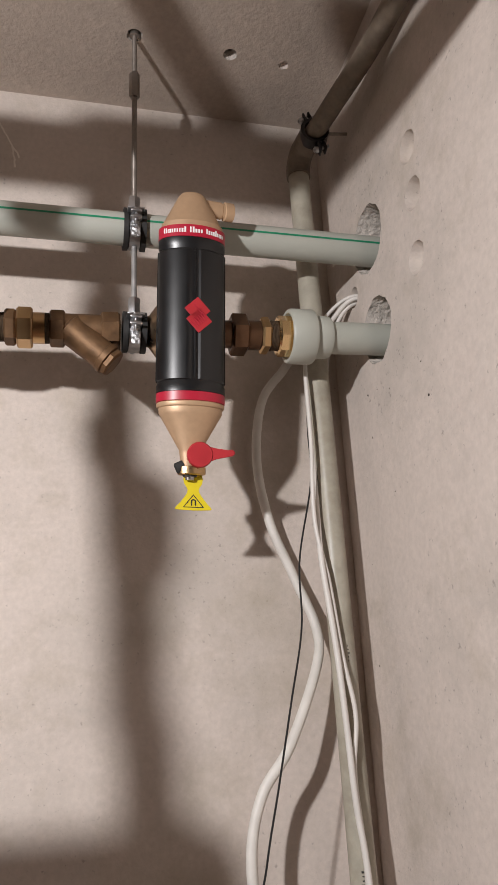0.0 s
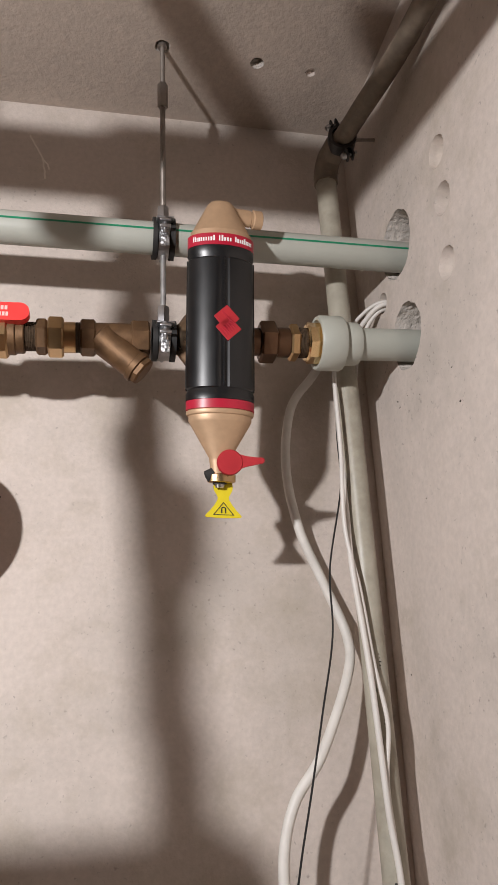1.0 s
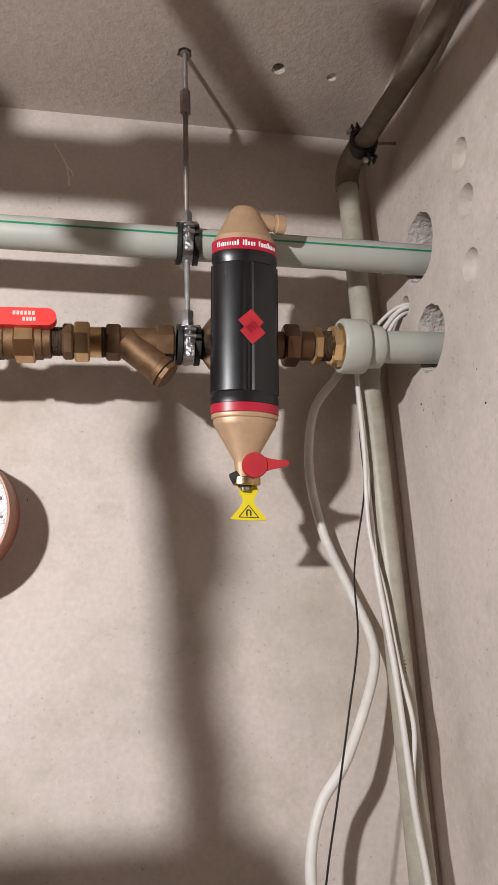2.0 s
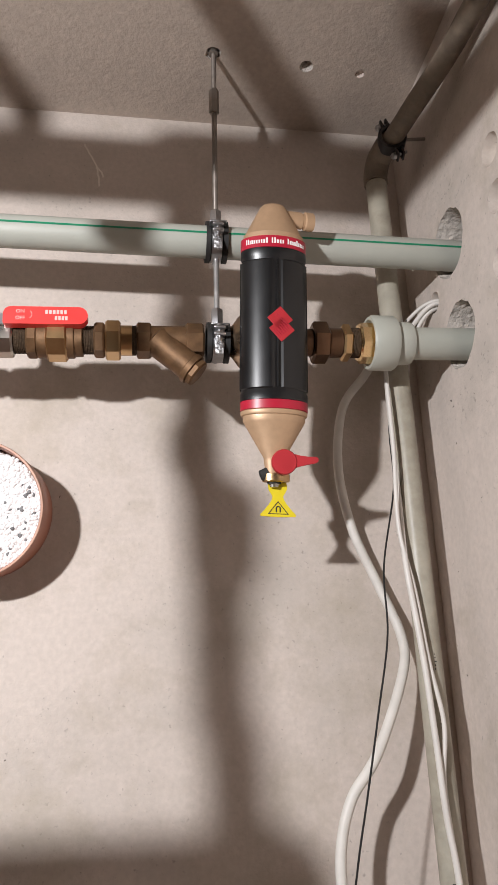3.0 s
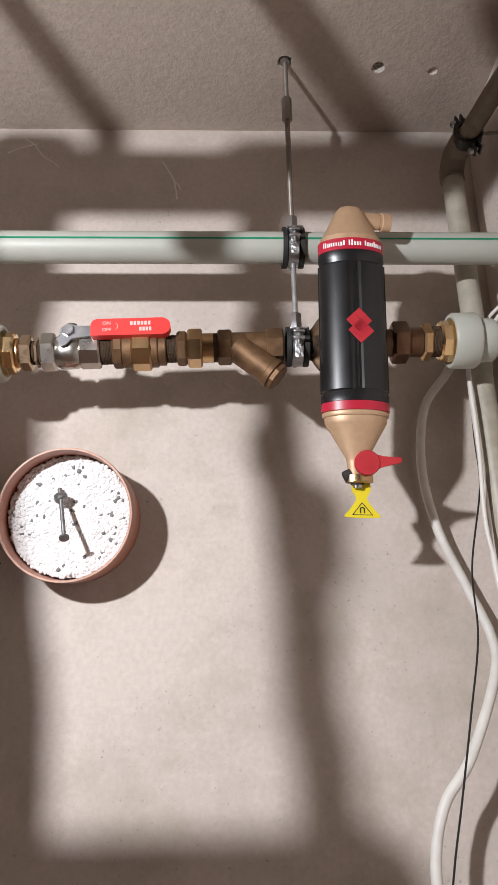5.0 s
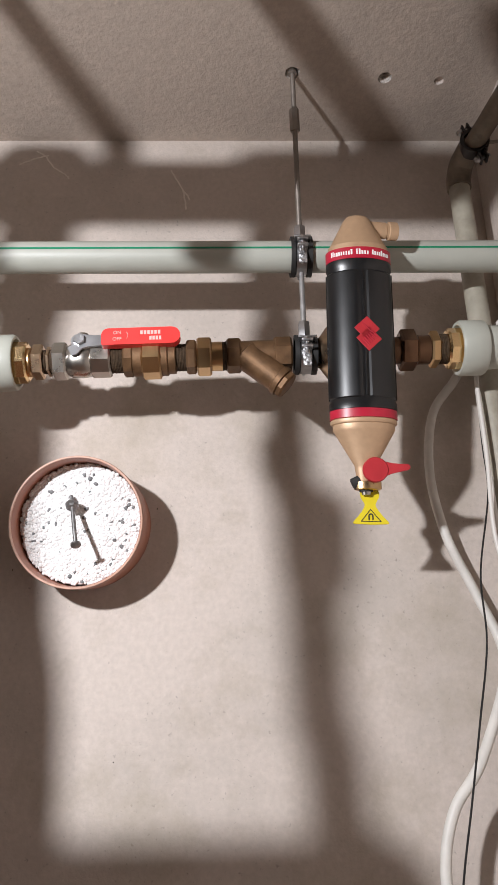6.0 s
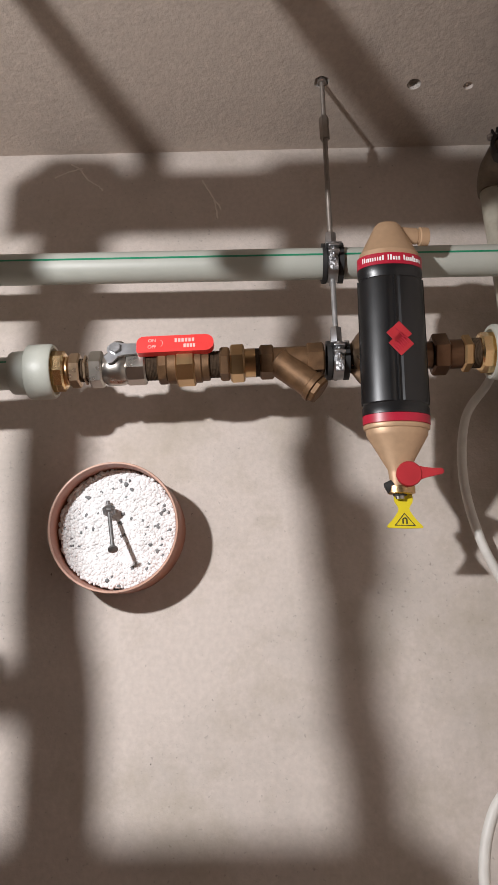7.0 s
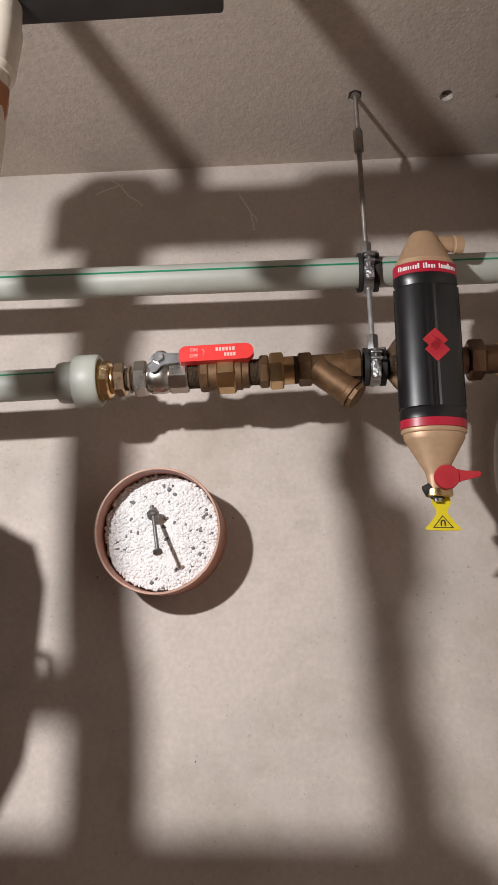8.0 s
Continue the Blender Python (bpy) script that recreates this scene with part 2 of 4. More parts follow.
def rough_hole(centre, axis, r, depth, seed, ragged=0.12, n=28, flare=1.25, deep=True):
    """A drilled, chipped hole's negative, from just outside the surface inwards along the axis."""
    rnd = random.Random(seed)
    bm = bmesh.new()
    axis = Vector(axis)
    q = axis.to_track_quat("Z", "Y").to_matrix().to_4x4()
    place = Matrix.Translation(centre) @ q
    rings = []
    steps = ((-0.01, flare), (0.001, flare), (0.006, 1.08), (depth * 0.4, 1.0), (depth * 0.7, 0.97), (depth, 0.9))
    if not deep:
        steps = ((-0.01, 1.16), (0.0005, 1.12), (0.004, 1.0), (depth * 0.55, 0.9), (depth * 0.85, 0.72), (depth, 0.45))
    for h, k in steps:
        rings.append([bm.verts.new(place @ Vector((r * k * (1 + ragged * (rnd.random() - 0.5)) * math.cos(2 * math.pi * i / n),
                                                   r * k * (1 + ragged * (rnd.random() - 0.5)) * math.sin(2 * math.pi * i / n), h))) for i in range(n)])
    for a, b in zip(rings, rings[1:]):
        for i in range(n):
            bm.faces.new((a[i], a[(i + 1) % n], b[(i + 1) % n], b[i]))
    bm.faces.new(rings[0])
    bm.faces.new(rings[-1])
    return bm, (CONCRETE if deep else PLASTER)


# ---- the room ----
XR, H = 0.303, 2.459
XL, YF, TH = -3.4, -4.6, 0.16
DY = -0.134                    # the plane of the pipes, in front of the back wall


def slab(name, x0, x1, y0, y1, z0, z1, material, label, category):
    bm = box(x1 - x0, y1 - y0, z1 - z0, Matrix.Translation(((x0 + x1) / 2, (y0 + y1) / 2, (z0 + z1) / 2)))
    return tagged(part(name, bm, material, smooth=False), label, category, kind="structure")


back = slab("wall_north", XL, XR, 0, TH, 0, H, PLASTER, "beige-grey plastered basement wall with cracks and stains", "wall")
right = slab("wall_east", XR, XR + TH, YF, TH, 0, H, PLASTER, "beige-grey plastered basement wall with drilled holes", "wall")
# out of view: these walls and the floor tint the bounced light brown
slab("wall_west", XL - TH, XL, YF, TH, 0, H, BAREWALL, "unseen basement wall, brown to warm the bounced light", "wall")
slab("wall_south", XL - TH, XR + TH, YF - TH, YF, 0, H, BAREWALL, "unseen basement wall, brown to warm the bounced light", "wall")
slab("floor", XL - TH, XR + TH, YF - TH, TH, -0.15, 0, FLOORM, "unseen basement floor, brown to warm the bounced light", "floor")
ceiling = slab("ceiling", XL - TH, XR + TH, YF - TH, TH, H, H + 0.16, CEIL, "rough beige-grey concrete ceiling with drilled holes", "ceiling")
# pale scratches and hairline cracks in the plaster
SCREWM = mat("dark_steel_screw", (0.22, 0.215, 0.21), 0.45, 0.7, vary=0.3, scale=120)
SCRATCH = mat("pale_plaster_scratch", (0.80, 0.74, 0.67), 0.9, vary=0.1)
for pts in ([(-0.185, 2.400), (-0.178, 2.385), (-0.166, 2.362), (-0.163, 2.345), (-0.160, 2.325)], [(-0.166, 2.362), (-0.158, 2.350), (-0.156, 2.342)],
            [(-0.400, 2.438), (-0.385, 2.428), (-0.372, 2.408), (-0.352, 2.392), (-0.345, 2.384)], [(-0.425, 2.412), (-0.400, 2.424), (-0.380, 2.430)]):
    wig = [Vector((x, 0.0010, z)) for x, z in pts]
    part("crack", tube([p + Vector((0.0012 * noise.noise(p * 300), 0, 0.0012 * noise.noise(p * 330))) for p in smooth_path(wig, 6)], 0.0019, 6), SCRATCH, back)
NICK = mat("dark_chip_and_hole_shade", (0.07, 0.055, 0.045), 0.9, vary=0.3)
rnd = random.Random(21)
for x, z in ((-0.191, 1.846), (-0.234, 1.538), (-0.374, 1.767), (-0.389, 1.493), (-0.521, 2.308)):
    part("nick", box(rnd.uniform(0.0008, 0.0014), 0.0012, rnd.uniform(0.0015, 0.004), Matrix.Translation((x, -0.0001, z)) @ Matrix.Rotation(rnd.uniform(-0.9, 0.9), 4, "Y"), 0.0004, 1), NICK, back)
for y, z in ((-0.133, 1.946), (-0.103, 1.95), (-0.107, 1.94), (-0.168, 1.933), (-0.152, 1.809), (-0.104, 1.892), (-0.253, 1.93), (-0.063, 1.738), (-0.053, 1.616), (-0.261, 1.887)):
    part("nick", box(0.0010, rnd.uniform(0.001, 0.0035), rnd.uniform(0.001, 0.0028), Matrix.Translation((XR + 0.0001, y, z)) @ Matrix.Rotation(rnd.uniform(-0.9, 0.9), 4, "X"), 0.0004, 1), NICK, right)
# dark block in the gouge, painting the shade of a smaller inner hole
part("nick", box(0.0020, 0.0075, 0.0100, Matrix.Translation((XR + 0.0215, -0.2875, 2.124)), 0.0008, 1), NICK, right)
cut(right, [
    rough_hole((XR, -0.152, 2.152), (1, 0, 0), 0.041, 0.10, 1, 0.10, flare=1.12),
    rough_hole((XR, -0.151, 2.020), (1, 0, 0), 0.0385, 0.10, 2, 0.12, flare=1.12),
    rough_hole((XR, -0.286, 2.188), (1, 0.15, 0), 0.0175, 0.016, 3, 0.07, deep=False),
    rough_hole((XR, -0.284, 2.125), (1, 0.1, 0), 0.0175, 0.022, 4, 0.07, deep=False),
    rough_hole((XR, -0.274, 2.047), (1, 0.1, 0), 0.0175, 0.014, 5, 0.07, deep=False),
    rough_hole((XR, -0.090, 2.100), (1, 0, 0), 0.013, 0.03, 6, 0.07, deep=False),
])
cut(ceiling, [
    rough_hole((0.136, -0.126, H), (0, 0, 1), 0.0080, 0.03, 7, 0.12, 16),
    rough_hole((0.217, -0.121, H), (0, 0, 1), 0.0065, 0.007, 8, 0.12, 16, deep=False),
    rough_hole((0.0, DY, H), (0, 0, 1), 0.0075, 0.02, 9, 0.25, 16, 1.5),
])

# ---- the pipes ----
UZ = 2.146
SLOPE = 0.030


def zl(x):
    return 2.006 + SLOPE * x


def on_line(x):
    return Matrix.Translation((x, DY, zl(x))) @ Matrix.Rotation(-math.atan(SLOPE), 4, "Y")


def ppr_pipe(x0, x1, m, r, label, angle):
    p = thing("water_pipe", m, label, "pipe", "grey-green plastic pipes")
    part("tube", turned([(x0, r - 0.003), (x0, r), (x1, r), (x1, r - 0.003)], 40, "x"), PPR, p)
    bm = bmesh.new()
    ring = []
    for x in (x0 + 0.001, x1 - 0.001):
        ring.append([bm.verts.new((x, -(r + 0.0004) * math.cos(angle + k), (r + 0.0004) * math.sin(angle + k))) for k in (-0.065, 0.0, 0.065)])
    for i in range(2):
        bm.faces.new((ring[0][i], ring[0][i + 1], ring[1][i + 1], ring[1][i]))
    part("stripe", bm, GREEN, p, "thin green identification stripe")
    return p


ppr_pipe(-3.395, XR + 0.085, Matrix.Translation((0, DY, UZ)), 0.0205, "grey-green plastic pipe with green stripe, along the wall", 0.02)
ppr_pipe(-1.55, -0.40, on_line(0), 0.0205, "grey-green plastic pipe with green stripe, into a socket", 0.30)
ppr_pipe(0.235, XR + 0.085, on_line(0), 0.0205, "grey-green plastic pipe entering a hole in the wall", 2.6)


def ppr_adapter(x, flip, label):
    """A plastic transition coupling with a bright brass hexagon; local x runs from pipe to thread."""
    m = on_line(x) @ (Matrix.Rotation(math.pi, 4, "Z") if flip else Matrix.Identity(4))
    t = thing("transition_coupling", m, label, "coupling", "plastic transition couplings")
    part("socket", turned([(-0.003, 0.0205), (-0.002, 0.0255), (0.001, 0.0268), (0.018, 0.0275), (0.021, 0.026), (0.021, 0.012)], 40, "x"), PPR, t)
    part("collar", turned([(0.020, 0.012), (0.020, 0.033), (0.0225, 0.0345), (0.049, 0.0345), (0.052, 0.0325), (0.052, 0.029), (0.046, 0.027), (0.046, 0.012)], 48, "x"), PPR, t)
    hx = hexagon(0.044, 0.066, 0.047, 8, phase=math.pi / 8)
    part("hexagon", hx, BRASSB, t, "bright brass hexagon")
    return t


ppr_adapter(-0.4035, False, "pale grey-green plastic coupling with brass hexagon")
ppr_adapter(0.2410, True, "pale grey-green plastic coupling with brass hexagon beside the vertical pipe")


def fitting(name, x0, x1, label, category, segs):
    """Things on the lower pipe: segs are (part, kind, x0, x1, size, material)."""
    t = thing(name, on_line(x0), label, category)
    for nm, kind, a, b, s, mt in segs:
        a, b = a - x0, b - x0
        if kind == "hex":
            bm = hexagon(a, b, s)
        elif kind == "oct":
            bm = hexagon(a, b, s, 8, phase=math.pi / 8)
        elif kind == "thread":
            prof, x, k = [(a, s / 2 - 0.003)], a, 0
            while x < b:
                prof.append((x, s / 2 - (0.0005 if k % 2 else 0)))
                x += 0.0009
                k += 1
            bm = turned(prof + [(b, s / 2 - 0.003)], 28, "x")
        elif kind == "barrel":
            c = (b - a) * 0.22
            bm = turned([(a, s / 2 * 0.72), (a + c, s / 2 * 0.96), (a + c * 1.8, s / 2), (b - c * 1.8, s / 2), (b - c, s / 2 * 0.96), (b, s / 2 * 0.72)], 36, "x")
        else:
            bm = turned([(a, s / 2 - 0.001), (a + 0.001, s / 2), (b - 0.001, s / 2), (b, s / 2 - 0.001)], 36, "x")
        part(nm, bm, mt, t)
    return t


# nipple between the coupling and the ball valve
fitting("reducing_nipple", -0.338, -0.308, "rosy brass hexagon nipple with sealing hemp", "nipple", [
    ("washer_ring", "round", -0.338, -0.3335, 0.036, BRASS),
    ("hexagon", "hex", -0.333, -0.3190, 0.0375, ROSEB),
    ("collar", "round", -0.3195, -0.3150, 0.029, HEMP),
    ("ring", "hex", -0.3150, -0.3105, 0.0320, ROSEB),
    ("thread", "thread", -0.311, -0.307, 0.031, HEMP)])

valve = fitting("ball_valve", -0.308, -0.237, "nickel-plated ball valve, open, red lever along the pipe", "valve", [
    ("inlet_hexagon", "hex", -0.308, -0.2905, 0.0400, NICKEL),
    ("body", "barrel", -0.2940, -0.256, 0.0425, NICKEL),
    ("outlet_hexagon", "oct", -0.2620, -0.2370, 0.0400, NICKEL)])
vx = -0.308
part("stem_neck", turned([(0.010, 0.010), (0.0225, 0.010), (0.024, 0.008), (0.034, 0.007)], 24, "z", Matrix.Translation((-0.273 - vx, -0.003, 0))), NICKEL, valve)
part("stem_nut", hexagon(0.0, 0.007, 0.013, axis="y", m=Matrix.Translation((-0.272 - vx, -0.024, 0.0145)) @ Matrix.Rotation(math.pi, 4, "Z")), ZINC, valve)
part("stem_washer", turned([(0, 0.0095), (0.002, 0.0095)], 24, "y", Matrix.Translation((-0.272 - vx, -0.0245, 0.0145))), ZINC, valve)
# lever: a bent steel strip with a red grip
lev = [(-0.286, 0.004), (-0.2805, -0.006), (-0.275, -0.004), (-0.269, 0.0035), (-0.262, 0.0055), (-0.242, 0.0070), (-0.242, 0.0200), (-0.258, 0.0205),
       (-0.264, 0.0215), (-0.270, 0.0232), (-0.2765, 0.0220), (-0.2815, 0.0180), (-0.2825, 0.0125), (-0.281, 0.0085)]
lever = part("lever", plate([(x - vx, z) for x, z in lev], 0.003, Matrix.Translation((0, -0.0265, 0))), LEVERZ, valve, "bent zinc-plated steel lever")


def rounded(x0, x1, z0, z1, r0, r1, n=8):
    out = []
    for cx, cz, r, a0 in ((x1 - r1, z1 - r1, r1, 0), (x0 + r0, z1 - r0, r0, 90), (x0 + r0 * 0.3, z0 + r0 * 0.3, r0 * 0.3, 180), (x1 - r1, z0 + r1, r1, 270)):
        for k in range(n + 1):
            a = radians(a0 + 90 * k / n)
            out.append((cx + r * math.cos(a), cz + r * math.sin(a)))
    return out


gb = plate([(x - vx, z) for x, z in rounded(-0.2455, -0.1515, 0.0045, 0.0265, 0.009, 0.0105)], 0.011, Matrix.Translation((0, -0.031, 0)))
bmesh.ops.bevel(gb, geom=[e for e in gb.edges if e.calc_face_angle(0) > 0.6], offset=0.002, segments=3, affect="EDGES")
grip = part("grip", gb, REDV, lever, "red vinyl lever grip")


def lettering(name, text, size, m, material, parent, depth=0.0003):
    cu = bpy.data.curves.new(name, "FONT")
    cu.body, cu.size, cu.extrude, cu.align_x, cu.align_y = text, size, depth, "CENTER", "CENTER"
    tmp = new(name, cu)
    bpy.context.view_layer.update()
    me = bpy.data.meshes.new_from_object(tmp.evaluated_get(bpy.context.evaluated_depsgraph_get()))
    bpy.data.objects.remove(tmp)
    me.materials.clear()
    me.materials.append(material)
    ob = new(name, me)
    ob.parent = parent
    ob.matrix_local = m
    return ob


FRONT = Matrix.Rotation(math.pi / 2, 4, "X")
LETTER = mat("pale_red_print", (0.86, 0.50, 0.46), 0.5, vary=0.03)
lettering("lettering", "ON", 0.0062, Matrix.Translation((-0.2265 - vx, -0.0313, 0.0200)) @ FRONT, LETTER, grip)
lettering("lettering", "OFF", 0.0062, Matrix.Translation((-0.2265 - vx, -0.0313, 0.0115)) @ FRONT, LETTER, grip)
arc = [(-0.2185 - vx + 0.005 * math.cos(radians(a)), -0.0313, 0.0160 + 0.005 * math.sin(radians(a))) for a in range(-60, 61, 10)]
part("arrow_arc", tube(arc, 0.0003, 6), LETTER, grip)
# the maker's marks on the grip, as plain bars
bm = bmesh.new()
for k in range(6):
    box(0.0030, 0.0004, 0.0050, Matrix.Translation((-0.1975 - vx + k * 0.0042, -0.0312, 0.0195)), bm=bm)
part("marking", bm, LETTER, grip)
bm = bmesh.new()
for k in range(4):
    box(0.0028, 0.0004, 0.0050, Matrix.Translation((-0.1868 - vx + k * 0.0038, -0.0312, 0.0118)), bm=bm)
part("marking", bm, LETTER, grip)

fitting("check_valve", -0.238, -0.146, "brown cast brass check valve between sealed threads", "valve", [
    ("thread", "thread", -0.238, -0.2215, 0.034, HEMP),
    ("inlet_ring", "oct", -0.2225, -0.2095, 0.041, BRONZE),
    ("body", "round", -0.2105, -0.168, 0.0440, BRONZE),
    ("hexagon", "oct", -0.2000, -0.1760, 0.0475, BRASS),
    ("outlet_ring", "round", -0.1690, -0.1585, 0.0400, BRONZE),
    ("outlet_thread", "thread", -0.159, -0.1455, 0.034, HEMP)])
fitting("pipe_union", -0.146, -0.100, "brass screw union with large hexagon nut", "union", [
    ("small_hexagon", "hex", -0.146, -0.1335, 0.0365, BRONZE),
    ("union_nut", "hex", -0.1330, -0.1150, 0.0410, BRASS),
    ("tail", "round", -0.1155, -0.1010, 0.0360, BRASS)])

strainer = fitting("y_strainer", -0.102, -0.015, "dark cast bronze strainer with slanting screen cap", "strainer", [
    ("thread", "thread", -0.103, -0.0965, 0.036, HEMP),
    ("inlet_hexagon", "hex", -0.0965, -0.0790, 0.0375, BRONZE),
    ("body", "round", -0.0800, -0.0370, 0.0360, BRONZE),
    ("outlet_hexagon", "hex", -0.0385, -0.0165, 0.0375, BRONZE)])
lx = -0.102
leg = Matrix.Translation((-0.073 - lx, -0.003, -0.001)) @ Matrix.Rotation(radians(132), 4, "Y")
branch = part("branch", turned([(-0.004, 0.012), (0.0, 0.0185), (0.034, 0.0176), (0.050, 0.0172), (0.051, 0.0190), (0.0575, 0.0192), (0.0585, 0.0165)], 36, "z", leg), BRONZE, strainer)
part("screen_cap", turned([(0.0580, 0.0165), (0.0590, 0.0178), (0.0640, 0.0178), (0.0660, 0.0150), (0.0660, 0.010)], 8, "z", leg), BRONZE, strainer, "screwed bronze cap")
bm = bmesh.new()
q = leg @ Matrix.Rotation(radians(190), 4, "Z")
for k in range(3):
    for j in range(2):
        box(0.0012, 0.0042, 0.0048, q @ Matrix.Rotation(radians(-16 + 16 * k), 4, "Z") @ Matrix.Translation((0.0176, 0, 0.020 + 0.008 * j)), 0.0004, 1, bm=bm)
part("cast_marking", bm, BRONZE, branch, "raised casting marks")

# the screw unions on both sides of the separator
fitting("outlet_union", 0.108, 0.176, "brown oxidised brass union with yellow brass hexagon", "union", [
    ("stub", "round", 0.104, 0.117, 0.034, BROWN),
    ("union_nut", "hex", 0.1165, 0.1370, 0.0450, BROWN),
    ("tail", "round", 0.1365, 0.1540, 0.0370, BROWN),
    ("hexagon", "hex", 0.1540, 0.1655, 0.0400, BRASS),
    ("thread", "thread", 0.165, 0.1765, 0.038, HEMP)])

# ---- the dirt and air separator ----
SY = -0.1793                   # the separator hangs in front of the pipe run
sep = thing("dirt_separator", Matrix.Translation((0.0618, SY, 2.0081)) @ Matrix.Rotation(radians(8), 4, "X") @ Matrix.Rotation(radians(0.6), 4, "Y") @ Matrix.Diagonal((0.943, 0.566, 0.943, 1)), "black insulated dirt separator with red bands and brass ends", "separator")
R = 0.0415
part("bottom_cone", turned([(-0.190, 0.0100), (-0.172, 0.0125), (-0.168, 0.0130), (-0.1275, 0.0362), (-0.1245, 0.0378), (-0.1190, 0.0380), (-0.1180, 0.0400), (-0.1165, 0.0408), (-0.1135, 0.0408), (-0.1125, 0.0395), (-0.110, 0.0360)], 56), GOLD, sep, "matt brass lower cone")
part("lower_band", turned([(-0.1125, R - 0.002), (-0.1120, R - 0.0002), (-0.1015, R - 0.0002), (-0.101, R - 0.002)], 56), REDB, sep, "red plastic band")
shell = [(-0.1012, R - 0.004), (-0.101, R), (-0.092, R), (-0.090, R - 0.0014), (0.080, R - 0.0014), (0.082, R - 0.0002), (0.0910, R - 0.0002), (0.0915, R - 0.003)]
body = part("insulation_shell", turned(shell, 64), BLACK, sep, "black plastic insulation shell")
# raised panels of the shell, with grooves between them
for a0, a1 in ((-172, -93), (-84, -20), (-12, 58), (66, 120), (128, 180)):
    bm = bmesh.new()
    n = 14
    rings = []
    for z, k in ((-0.0885, -0.002), (-0.0865, 0.0004), (0.0745, 0.0004), (0.0770, -0.002)):
        row = []
        for i in range(n + 1):
            a = radians(a0 + (a1 - a0) * i / n)
            inset = 0 if 0 < i < n else -0.0022
            row.append(bm.verts.new(((R + k) * math.cos(a), (R + k + inset) * math.sin(a), z)))
        rings.append(row)
    for p, q in zip(rings, rings[1:]):
        for i in range(n):
            bm.faces.new((p[i], p[i + 1], q[i + 1], q[i]))
    part("panel", bm, BLACK, body)
for a in (-176, -88.5, -16, 62, 124):
    bm = box(0.0016, 0.0022, 0.162, Matrix.Rotation(radians(a), 4, "Z") @ Matrix.Translation((R + 0.0001, 0, -0.005)), 0.0006, 2)
    part("rib", bm, BLACK, body)
band = part("upper_band", turned([(0.0910, R - 0.002), (0.0915, R), (0.1065, R), (0.107, R - 0.002)], 56), REDB, sep, "red label band")
# the maker's name on the band as plain white bars
bm = bmesh.new()
rnd = random.Random(4)
for i in range(26):
    if i in (10, 16):
        continue
    a = radians(-149 + 4.7 * i)
    hgt = 0.0072 if i in (0, 1, 9, 11, 12, 17, 21) else 0.0050
    box(0.0005, rnd.uniform(0.0014, 0.0025), hgt * rnd.uniform(0.92, 1.05), Matrix.Rotation(a, 4, "Z") @ Matrix.Translation((R + 0.0001, 0, 0.0960 + hgt / 2)), bm=bm)
part("marking", bm, WHITEP, band)
part("top_cone", turned([(0.106, 0.0385), (0.1070, 0.0385), (0.114, 0.0380), (0.1155, 0.0365), (0.154, 0.0175), (0.1585, 0.0135), (0.160, 0.008), (0.160, 0.0)], 56), GOLD, sep, "matt brass upper cone")
vent = Matrix.Translation((0.008, 0.006, 0.145)) @ Matrix.Rotation(radians(12), 4, "Z")
part("vent_stub", turned([(0.0, 0.0115), (0.030, 0.0115), (0.031, 0.0105), (0.034, 0.0105), (0.035, 0.0128), (0.0455, 0.0128), (0.046, 0.0122), (0.046, 0.009), (0.040, 0.0085), (0.040, 0.0)], 32, "x", vent), GOLD, sep, "matt brass vent outlet")
# the pipe piece behind the shell that carries it
tee = fitting("separator_tee", 0.014, 0.106, "brown brass tee piece behind the separator", "tee", [
    ("run", "round", 0.014, 0.106, 0.034, BROWN)])
part("inlet_flange", turned([(0.0, 0.0175), (0.004, 0.0195), (0.011, 0.0290), (0.014, 0.0325), (0.024, 0.0325), (0.026, 0.030)], 40, "x"), ROSEB, tee, "rosy copper inlet flange")
part("inlet_collar", turned([(0.012, 0.010), (0.013, 0.0125), (0.024, 0.0125)], 28, "x", Matrix.Translation((0, -0.024, 0.004))), RUBBER, tee)
part("neck", turned([(0.0, 0.013), (0.050, 0.013)], 28, "y", Matrix.Translation((0.005, 0.012, 0.0))), BROWN, sep)
# diamond badge: two overlapping squares with ribs
bpos = Matrix.Rotation(radians(-84), 4, "Z") @ Matrix.Translation((R + 0.0006, 0, 0)) @ Matrix.Rotation(radians(90), 4, "Z")
bm = bmesh.new()
for dx, dz in ((-0.0008, 0.0065), (0.0014, -0.0065)):
    box(0.0225, 0.0018, 0.0225, bpos @ Matrix.Translation((dx, 0, -0.0085 + dz)) @ Matrix.Rotation(radians(47), 4, "Y"), 0.0004, 1, bm=bm)
diamond = part("badge", bm, RED, sep, "red ribbed plastic badge")
bm = bmesh.new()
for k in range(7):
    box(0.0115 - 0.0002 * k, 0.0016, 0.0010, bpos @ Matrix.Translation((0.0014, -0.0012, -0.015)) @ Matrix.Rotation(radians(47), 4, "Y") @ Matrix.Translation((0.0, 0, -0.0095 + k * 0.0031)), 0.0002, 1, bm=bm)
for k in range(5):
    box(0.0055, 0.0012, 0.0009, bpos @ Matrix.Translation((-0.0008 + 0.002 * k - 0.004, -0.0010, 0.004 - 0.0022 * k)) @ Matrix.Rotation(radians(47), 4, "Y"), 0.0002, 1, bm=bm)
part("ridges", bm, REDB, diamond)
